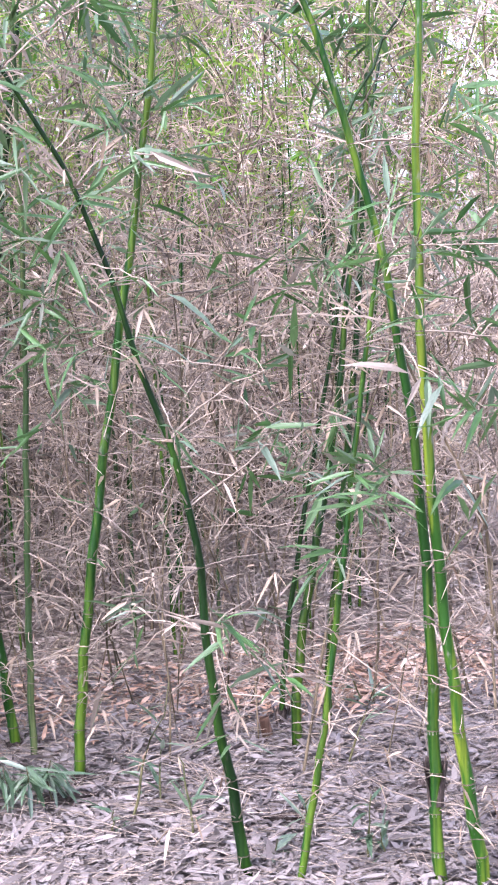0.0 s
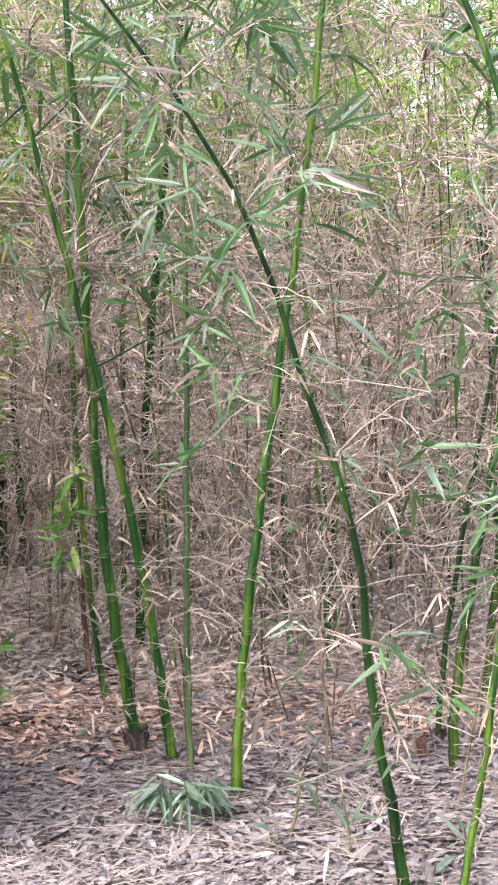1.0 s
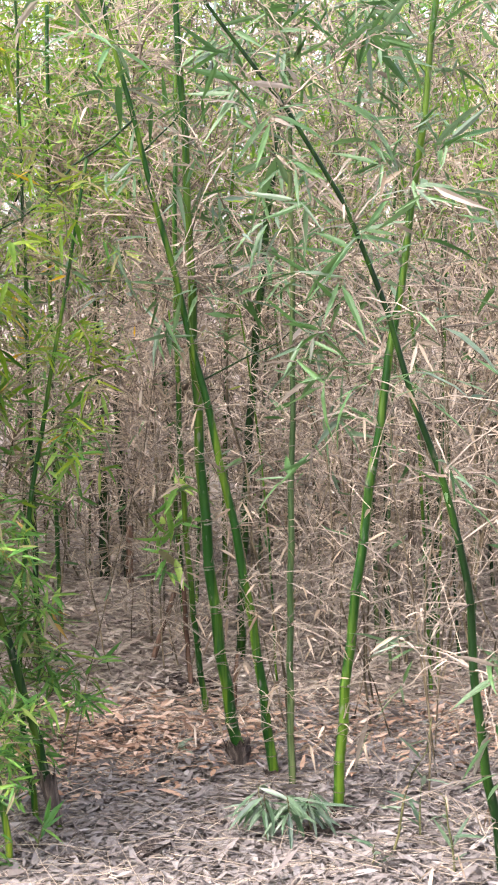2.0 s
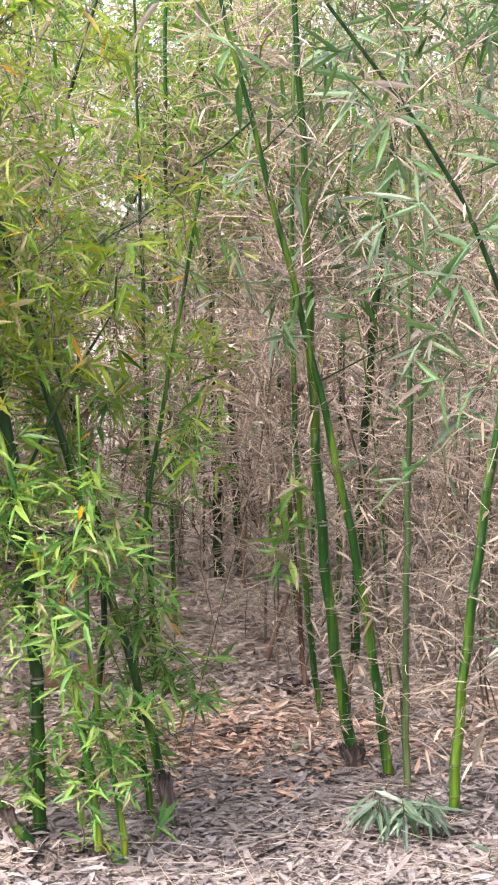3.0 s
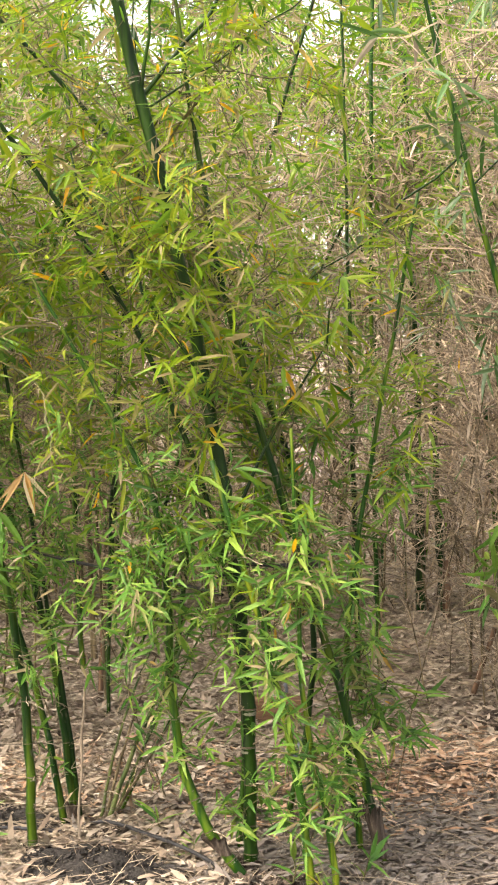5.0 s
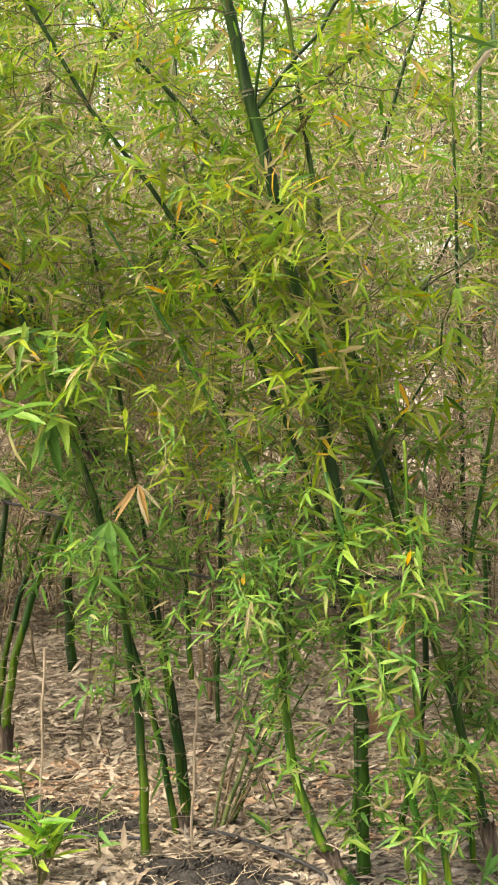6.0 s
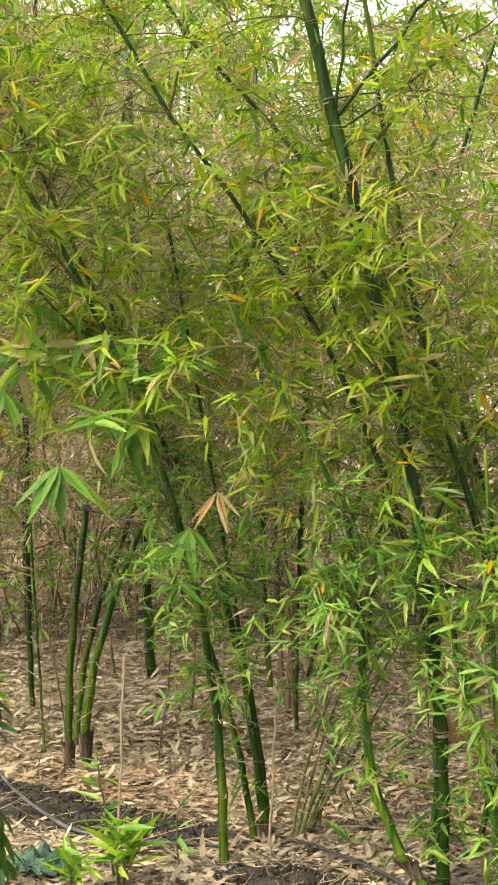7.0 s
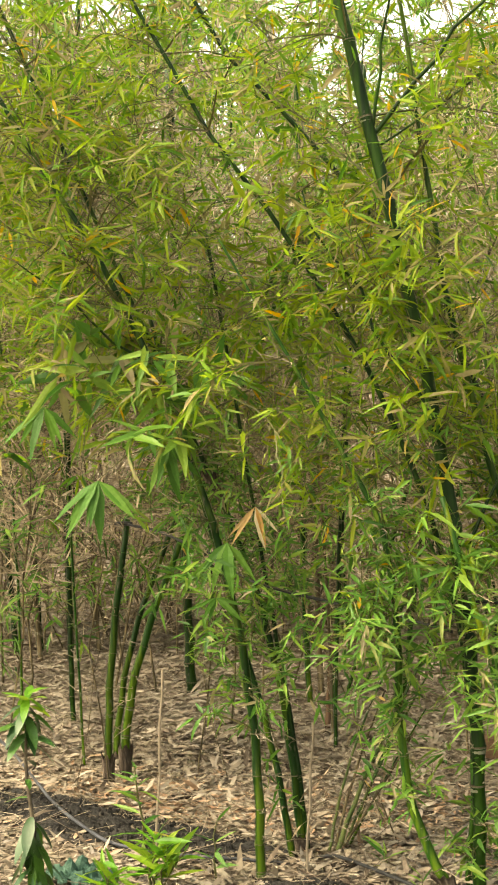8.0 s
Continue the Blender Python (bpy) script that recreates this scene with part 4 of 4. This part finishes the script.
def hose(name, label, points, radius, material, fittings=()):
    line = wave(points, 12 * (len(points) - 1))
    v, f = tubes(line[None], np.full((1, len(line)), radius), 8)
    ob = new(name, mesh_of(name, v, f, material, True))
    tagged(ob, label, "hose")
    for p in fittings:
        a = np.array([(p[0] - 0.05, p[1], p[2]), (p[0] - 0.02, p[1], p[2]), (p[0] + 0.02, p[1], p[2]), (p[0] + 0.05, p[1], p[2])])
        v, f = tubes(a[None], np.array([[radius * 1.3, radius * 1.75, radius * 1.75, radius * 1.3]]), 8)
        piece("connector", mesh_of("connector", v, f, HOSE, True), ob, "black plastic hose connector")
    return ob


hose("irrigation_hose", "dusty grey irrigation hose lying over dark soil", [(-4.2, 10.6, 0.05), (-3.7, 9.85, 0.05), (-3.217, 8.97, 0.06), (-2.935, 8.46, 0.065), (-2.6, 7.97, 0.07), (-2.41, 7.77, 0.065), (-2.11, 7.645, 0.06), (-1.885, 7.605, 0.06), (-1.71, 7.6, 0.055), (-1.5, 7.62, 0.03)], 0.009, HOSE_DUSTY)
hose("irrigation_hose", "thin dark irrigation hose half buried in litter", [(-1.47, 7.74, 0.02), (-1.31, 7.63, 0.075), (-1.08, 7.37, 0.09), (-0.9, 7.17, 0.09), (-0.76, 7.01, 0.07), (-0.68, 6.88, 0.03)], 0.009, HOSE)
hose("hanging_hose", "black drip hose strung between the bamboo culms", [(-2.72, 9.15, 1.5), (-2.43, 8.9, 1.47), (-2.02, 8.2, 1.43), (-1.66, 7.62, 1.36), (-1.25, 7.5, 1.27), (-0.88, 7.3, 1.22), (-0.7, 7.13, 1.2)], 0.0075, HOSE, [(-2.70, 9.12, 1.5), (-2.0, 8.16, 1.43)])
hose("hanging_hose", "black drip hose looped round the green culms", [(-0.72, 7.12, 1.27), (-0.57, 7.12, 1.33), (-0.44, 7.18, 1.31), (-0.36, 7.14, 1.34), (-0.3, 7.3, 1.3)], 0.0095, HOSE, [(-0.42, 7.17, 1.31)])


def soil_patch(cx, cy, half, wide, slant):
    """Open earth: a low uneven bed with clods."""
    ang = np.linspace(0, 2 * np.pi, 64, endpoint=False)
    rows = []
    for k, s in enumerate(np.linspace(1, 0, 12)):
        edge = 1.04 + 0.14 * np.sin(3 * ang + 1) + 0.09 * np.sin(7 * ang) + 0.06 * np.sin(13 * ang + 2)
        x, y = half * s * edge * np.cos(ang), wide * s * edge * np.sin(ang)
        xr, yr = cx + x, cy + y + slant * x
        h = ground_height(xr, yr) + 0.05 * (1 - s**2) ** 0.5 * (1 + 0.4 * np.sin(23 * x) * np.sin(19 * y)) + rng.normal(0, 0.003, 64) * (k > 0) - 0.01 * (k == 0)
        rows.append(np.stack([xr, yr, h], -1))
    f = [(i * 64 + j, i * 64 + (j + 1) % 64, (i + 1) * 64 + (j + 1) % 64, (i + 1) * 64 + j) for i in range(11) for j in range(64)]
    ob = new("soil", mesh_of("soil", np.concatenate(rows), f, DARK_SOIL, True))
    tagged(ob, "bare dark damp soil in a strip", "soil", kind="structure")
    parts = []
    for i in range(int(1700 * half)):
        a, s = rng.uniform(0, 2 * np.pi), math.sqrt(rng.random())
        x, y = half * s * math.cos(a), wide * s * math.sin(a)
        r = 0.003 + 0.017 * rng.random() ** 3
        d = unit(np.array([(1, 0, 0), (-1, 0, 0), (0, 1, 0), (0, -1, 0), (0, 0, 1), (0, 0, -1)]) + rng.normal(0, 0.25, (6, 3))) * r * rng.uniform(0.7, 1.2, (6, 1))
        parts.append((d + np.array((cx + x, cy + y + slant * x, ground_height(cx + x, cy + y + slant * x) + 0.05 * math.sqrt(max(0, 1 - s * s)) + 0.006)),
                      np.array([(0, 2, 4), (2, 1, 4), (1, 3, 4), (3, 0, 4), (2, 0, 5), (1, 2, 5), (3, 1, 5), (0, 3, 5)])))
    v, f = joined(parts)
    tagged(piece("clods", mesh_of("clods", v, f, DARK_SOIL), ob), kind="stuff")


for bed in SOIL_BEDS:
    soil_patch(*bed)


def stake(x, y, dx, dy, tall, label):
    line = np.stack([np.linspace(x, x + dx, 9), np.linspace(y, y + dy, 9), np.linspace(-0.03, tall, 9)], -1)
    line[:, :2] += 0.004 * np.sin(np.arange(9)[:, None] * 1.9)
    r = np.full((1, 9), 0.0055)
    r[0, 2::3] = 0.0068
    v, f = tubes(line[None], r, 7)
    top = len(v) - 7
    v = np.concatenate([v, [line[-1] + (0, 0, 0.004)]])
    faces = [tuple(int(i) for i in q) for q in f] + [(top + j, top + (j + 1) % 7, len(v) - 1) for j in range(7)]
    me = bpy.data.meshes.new("bamboo_stake")
    me.from_pydata(v.tolist(), [], faces)
    me.materials.append(STAKE)
    tagged(new("bamboo_stake", me), label, "stake", "thin stakes")


stake(-2.12, 7.42, 0.066, 0.0, 0.98, "thin pale dry stake stuck in the soil")
stake(-1.42, 7.44, 0.057, 0.0, 0.74, "thin pale dry stake before the green culms")


def sheath_on(c, z, tall, flare=1.6, turn=0.0, open_by=1.6, label="brown papery culm sheath"):
    """A dry sheath wrapped round the culm's foot: open on one side, flared and ragged at its top."""
    n, k = 14, 6
    v, f = [], []
    for side in (0.0, 0.004):
        for j in range(k):
            s = j / (k - 1)
            c0 = c.at(z + tall * s) - np.array((c.x, c.y, 0.0))
            r = float(c.radius(z)) * (1.14 + (flare - 1) * s**2) + side
            for i in range(n):
                a = turn + (i / (n - 1) - 0.5) * (math.tau - open_by * (0.4 + s))
                rag = 0.12 * tall * math.sin(i * 2.3 + turn * 5) * s
                v.append((c0[0] + r * math.cos(a), c0[1] + r * math.sin(a), c0[2] + rag))
    for side in range(2):
        for j in range(k - 1):
            for i in range(n - 1):
                q = side * n * k + j * n + i
                f.append((q, q + 1, q + n + 1, q + n))
    f += [((k - 1) * n + i, (k - 1) * n + i + 1, (2 * k - 1) * n + i + 1, (2 * k - 1) * n + i) for i in range(n - 1)]
    piece("sheath", mesh_of("sheath", v, f, SHEATH, True), c.ob, label)


for c, z, tall, flare, turn in ((A, 0.0, 0.15, 1.9, -1.2), (A, 0.02, 0.08, 1.8, 1.0), (H1, 0.0, 0.17, 1.5, -1.9), (H2, 0.0, 0.2, 1.35, -1.0), (H3, 0.0, 0.1, 1.5, -1.6), (W, 0.0, 0.22, 1.5, -1.0), (K, 0.0, 0.07, 1.5, -2.4), (E1, 0.0, 0.04, 1.3, -1.0), (E2, 0.0, 0.13, 2.3, -1.6), (S2, 0.28, 0.16, 1.7, 0.9),
                                (J, 0.13, 0.08, 2.0, -1.2), (Y1, 0.0, 0.06, 1.5, -1.0), (C, 0.0, 0.06, 1.4, -1.4), (B, 0.0, 0.05, 1.5, -1.5), (G1, 0.0, 0.06, 1.4, -1.2), (G2, 0.0, 0.1, 1.6, -1.8), (Q2, 2.7, 0.1, 2.0, -1.2), (G2, 1.72, 0.13, 2.4, -1.5)):
    sheath_on(c, z, tall, flare, turn)
for z in (0.594, 0.837):
    p = Y1.at(z) - np.array((Y1.x, Y1.y, 0.0))
    a = np.linspace(0, math.tau, 13)
    r = float(Y1.radius(z)) * 1.12
    ring = np.stack([p[0] + r * np.cos(a), p[1] + r * np.sin(a), p[2] + 0.004 * np.sin(2 * a)], -1)
    tail = np.array([p + (r, -0.01, 0), p + (r + 0.015, -0.02, 0.02), p + (r + 0.01, -0.025, 0.05), p + (r + 0.02, -0.03, 0.07)])
    v, f = joined([tubes(ring[None], np.full((1, 13), 0.006), 6), tubes(tail[None], np.array([[0.006, 0.007, 0.009, 0.004]]), 6)])
    piece("plastic_tie", mesh_of("plastic_tie", v, f, TIE, True), Y1.ob, "grey-blue plastic tie knotted round it")


def fallen_sheath(x, y, turn, length, label="large curled brown culm sheath lying on leaf litter"):
    """A boat-shaped shed sheath with rolled-in edges and a pointed end."""
    k, n = 9, 7
    v = []
    for side in (0.0, 0.004):
        for j in range(k):
            s = j / (k - 1)
            w = 0.17 * length * (math.sin(math.pi * min(1, s * 0.85 + 0.14)) ** 0.7) + 0.002
            for i in range(n):
                a = (i / (n - 1) - 0.5) * 2.9
                px, py, pz = (s - 0.5) * length, w * math.sin(a), w * (1 - math.cos(a)) * 0.75 + 0.09 * length * (s - 0.4) ** 2 + side
                v.append((x + px * math.cos(turn) - py * math.sin(turn), y + px * math.sin(turn) + py * math.cos(turn), float(ground_height(x, y)) + 0.018 + pz))
    f = [(o + j * n + i, o + j * n + i + 1, o + (j + 1) * n + i + 1, o + (j + 1) * n + i) for o in (0, n * k) for j in range(k - 1) for i in range(n - 1)]
    ob = new("fallen_sheath", mesh_of("fallen_sheath", v, f, SHEATH, True))
    tagged(ob, label, "sheath", "shed culm sheaths")


for i in range(34):  # dark shreds round the feet of the near clump
    a, r = rng.uniform(0, math.tau), 0.26 * math.sqrt(rng.random())
    fallen_sheath(-0.45 + r * math.cos(a), 6.98 + 0.8 * r * math.sin(a), rng.uniform(0, math.tau), rng.uniform(0.05, 0.13), "small curled brown sheath at the foot of the green clump")
for x, y, turn, ln in ((-0.64, 6.8, 1.5, 0.3), (-0.57, 6.72, 1.8, 0.26), (-0.7, 6.93, 2.2, 0.24), (0.37, 6.9, 0.9, 0.27), (0.02, 6.85, 0.2, 0.16), (0.62, 7.2, 2.2, 0.14), (-0.42, 6.9, 1.1, 0.2), (-0.72, 7.0, 2.4, 0.22), (1.1, 6.95, 0.1, 0.24), (-0.6, 6.97, 1.2, 0.18), (-0.54, 6.9, 2.0, 0.2), (-1.36, 7.22, 0.8, 0.24), (-1.2, 7.3, 2.6, 0.2), (-1.45, 7.12, 1.4, 0.2), (1.75, 7.5, 1.9, 0.18), (2.35, 8.4, 0.4, 0.25), (-1.25, 7.55, 0.7, 0.22), (-1.5, 8.1, 2.0, 0.2),
                      (0.3, 8.7, 0.3, 0.25), (0.75, 9.3, 1.2, 0.26), (-0.2, 8.0, 2.7, 0.18), (-2.35, 8.9, 0.5, 0.2), (1.9, 6.4, 2.9, 0.17), (2.6, 6.6, 0.3, 0.2), (0.95, 8.9, 0.2, 0.22), (-1.0, 8.6, 0.2, 0.2), (-1.9, 9.6, 2.6, 0.22)):
    fallen_sheath(x, y, turn, ln)


def board(x, y, z, size, turn, label):
    bm = bmesh.new()
    bmesh.ops.create_cube(bm, size=1.0)
    bmesh.ops.subdivide_edges(bm, edges=[e for e in bm.edges if abs(e.verts[0].co.x - e.verts[1].co.x) > 0.5], cuts=4)
    for q in bm.verts:
        q.co = Vector((q.co.x * size[0], q.co.y * size[1], q.co.z * size[2])) + Vector((rng.normal(0, 0.004), rng.normal(0, 0.004), rng.normal(0, 0.004)))
    bmesh.ops.bevel(bm, geom=list(bm.edges), offset=0.004, segments=1, affect="EDGES")
    me = bpy.data.meshes.new("wooden_board")
    bm.to_mesh(me)
    bm.free()
    me.materials.append(BOARD)
    ob = new("wooden_board", me)
    ob.matrix_basis = pose(x, y, z, 0, 0, turn)
    tagged(ob, label, "board")


for i in range(26):
    a, r = rng.uniform(0, math.tau), 0.2 * math.sqrt(rng.random())
    fallen_sheath(0.72 + r * math.cos(a), 9.75 + 1.6 * r * math.sin(a), rng.uniform(0, math.tau), rng.uniform(0.08, 0.17), "small curled brown sheath by the dead stubs")

board(-0.62, 9.75, 0.11, (0.36, 0.12, 0.14), 4, "short weathered brown board lying in the litter")

# dead stubs between the culms
for x, y, tall, r, lean, label in ((0.73, 9.8, 0.62, 0.017, -0.05, "dead brown bamboo stub behind green culms"), (0.56, 10.7, 0.4, 0.02, 0.35, "leaning dead brown bamboo stub"), (2.12, 7.45, 0.14, 0.03, -0.2, "dark rotten bamboo stump in the litter"),
                                   (0.5, 13.2, 0.5, 0.035, 0.05, "dead brown bamboo stub deep in the grove"), (-1.85, 10.8, 0.6, 0.02, 0.08, "dead brown bamboo stub deep in the grove"), (0.9, 9.0, 0.35, 0.014, 0.1, "dead brown bamboo stub behind green culms")):
    build_culm(Culm(x, y, tall, tall, r, r * 0.85, lean), label, STEM_DEAD, "dead bamboo stubs", 0.1, "bamboo_stub")


def sprout(x, y, tall, count, size, label, material=SPROUT_LEAF, spread=0.8, rise=0.2, width=1.0, name="bamboo_sprout", category="sprout", stems=1, low=0.2, stalk=TWIG_GREEN):
    """A low plant: thin stalks with single leaves along them."""
    reseed(x + 10, y, tall, 5)
    ob = thing(name, label, category, "low green growth" if category == "sprout" else "", at=(x, y, float(ground_height(x, y))))
    for s in range(stems):
        way = random_ways(1, 62, 88)
        line = sprig(np.zeros((1, 3)) - UP * 0.02, way, tall * rng.uniform(0.8, 1.1), 0.1, 6)
        v, f = tubes(line, np.linspace(0.0045, 0.0018, 6)[None] * (1 + tall), 5)
        piece("stalk", mesh_of("stalk", v, f, stalk, True), ob)
        for i in range(count // stems):
            t = 5 * rng.uniform(low, 1.0)
            k = min(int(t), 4)
            p = line[0, k] * (1 - t + k) + line[0, k + 1] * (t - k)
            d = unit(random_ways(1, -25, 50)[0] * spread + UP * rise)
            single_leaf(ob, material, p, d, unit(UP + rng.normal(0, 0.4, 3)), size * rng.uniform(0.6, 1.15), width)
    return ob


GREEN = "low bamboo sprout with green lance-shaped leaves"
for x, y, tall, count, size in ((1.3, 6.6, 0.62, 8, 0.17), (1.47, 6.8, 0.3, 7, 0.17), (2.09, 5.9, 0.32, 9, 0.16), (2.18, 5.92, 0.14, 7, 0.15), (1.5, 6.3, 0.42, 7, 0.15), (1.93, 6.25, 0.2, 6, 0.16), (1.2, 6.45, 0.14, 5, 0.14),
                                (2.35, 7.0, 0.5, 8, 0.16), (1.75, 6.05, 0.12, 5, 0.15), (-1.05, 7.62, 0.14, 8, 0.13), (-0.42, 6.85, 0.2, 9, 0.15), (-0.15, 6.95, 0.22, 8, 0.16), (-0.3, 6.75, 0.12, 6, 0.13), (-1.75, 8.7, 0.12, 6, 0.1), (-0.85, 7.25, 0.12, 6, 0.1), (2.75, 7.9, 0.35, 7, 0.15), (0.55, 8.35, 0.1, 5, 0.11)):
    sprout(x, y, tall, count, size, GREEN, SPROUT_COOL if x > 0.5 else SPROUT_LEAF)
for x, y in ((0.84, 6.9), (0.88, 7.0), (0.93, 6.86), (0.98, 6.98), (1.04, 6.92)):
    sprout(x, y, 0.27, 17, 0.21, "low bamboo sprout with long hanging grey-green leaves", SPROUT_COOL, 0.7, -0.5, 0.8, low=0.6)
sprout(-2.0, 6.95, 0.36, 65, 0.19, "leafy green plant with long bright leaves", BRIGHT_LEAF, 0.8, 0.2, width=1.15, name="leafy_plant", category="plant", stems=5, low=0.45)
sprout(-2.18, 6.9, 0.26, 26, 0.17, "leafy green plant with long bright leaves", BRIGHT_LEAF, 0.8, 0.15, width=1.15, name="leafy_plant", category="plant", stems=3, low=0.4)
sprout(-2.06, 7.15, 0.72, 13, 0.17, "slender bamboo shoot with yellowing leaves", SPROUT_LEAF, 0.9, 0.1, low=0.45)
sprout(-1.8, 7.3, 0.42, 8, 0.15, GREEN)


def sapling(x, y):
    """A broad-leaved young tree: a whorl of hanging dark leaves below, lighter ones at its tip."""
    ob = thing("sapling", "young broad-leaved sapling with dark drooping leaves", "sapling", at=(x, y, float(ground_height(x, y))))
    line = wave([(0, 0, -0.03), (0.012, 0, 0.3), (-0.02, 0.01, 0.62), (0.0, 0, 0.93)], 14)
    v, f = tubes(line[None], np.linspace(0.013, 0.006, 14)[None], 7)
    piece("trunk", mesh_of("trunk", v, f, BARK, True), ob)
    broad = {}
    for mat in (BROAD_LEAF, BRIGHT_LEAF):
        n = 5
        st = [(0.0, 0.03), (0.15, 0.32), (0.4, 0.5), (0.7, 0.4), (0.9, 0.17), (1.0, 0.0)]
        v, f = [], []
        for s, h in st:
            v += [(-0.3 * h, s, 0.05 * h - 0.3 * s * s), (0, s, -0.3 * s * s), (0.3 * h, s, 0.05 * h - 0.3 * s * s)]
        for j in range(n):
            f += [(3 * j, 3 * j + 1, 3 * j + 4, 3 * j + 3), (3 * j + 1, 3 * j + 2, 3 * j + 5, 3 * j + 4)]
        broad[mat.name] = mesh_of("broad_leaf", v, f, mat, True)
    turn = 0.0
    for low, high, count, size, el, mat in ((0.12, 0.42, 26, 0.18, (-75, -30), BROAD_LEAF), (0.74, 0.92, 20, 0.17, (-55, 10), BROAD_LEAF), (0.9, 0.95, 12, 0.13, (-30, 45), BRIGHT_LEAF), (0.45, 0.7, 3, 0.12, (-40, 10), BROAD_LEAF)):
        for i in range(count):
            z = low + (high - low) * (i + 0.5) / count
            turn += 2.4 + rng.normal(0, 0.2)
            up = math.radians(rng.uniform(*el))
            d = Vector((math.cos(turn) * math.cos(up), math.sin(turn) * math.cos(up), math.sin(up)))
            side = d.cross(Vector((0, 0, 1))).normalized()
            m = Matrix((side, d, side.cross(d))).transposed().to_4x4()
            at = line[int(np.argmin(np.abs(line[:, 2] - z)))]
            m.translation = Vector((at[0], at[1], z))
            s = size * rng.uniform(0.8, 1.15)
            piece("leaf", broad[mat.name], ob, m=m @ Matrix.Diagonal((s, s, s, 1)))


sapling(-2.56, 7.0)


def net_scrap(x, y):
    n = 22
    u, w = np.meshgrid(np.linspace(-1, 1, n), np.linspace(-1, 1, n), indexing="ij")
    r = np.sqrt(u**2 + w**2)
    h = 0.025 + 0.07 * np.clip(1.1 - r, 0, 1) * (1 + 0.7 * np.sin(9 * u + 2 * w) * np.sin(8 * w)) + rng.normal(0, 0.006, (n, n))
    v = np.stack([x + 0.17 * u * (1 + 0.15 * np.sin(5 * w)), y + 0.11 * w * (1 + 0.2 * np.sin(4 * u)), float(ground_height(x, y)) + 0.045 + np.maximum(h, 0)], -1).reshape(-1, 3)
    f = [(i * n + j, (i + 1) * n + j, (i + 1) * n + j + 1, i * n + j + 1) for i in range(n - 1) for j in range(n - 1) if r[i, j] < 1.05 + 0.15 * math.sin(i * 1.7 + j)]
    ob = new("net_scrap", mesh_of("net_scrap", v, f, NET))
    tagged(ob, "crumpled scrap of green net on the ground", "net")


net_scrap(-2.43, 7.2)


def straw(name, label, n, box, material):
    """Thin broken twigs strewn over the fallen leaves."""
    reseed(box[1] + 20, box[2], 6)
    p = np.stack([rng.uniform(box[0], box[1], n), rng.uniform(box[2], box[3], n), np.zeros(n)], -1)
    p[:, 2] = ground_height(p[:, 0], p[:, 1]) + rng.uniform(0.012, 0.045, n)
    line = sprig(p, random_ways(n, -3, 14), rng.lognormal(-2.0, 0.6, n), rng.uniform(-0.15, 0.2, n), 3)
    v, f = tubes(line, np.linspace(0.0021, 0.0011, 3)[None])
    tagged(new(name, mesh_of(name, v, f, material)), label, "twig litter", kind="stuff")


straw("twig_litter", "thin broken grey twigs strewn over fallen leaves", 9000, (-3.6, 3.6, 5.4, 9.5), TWIG_GREY)
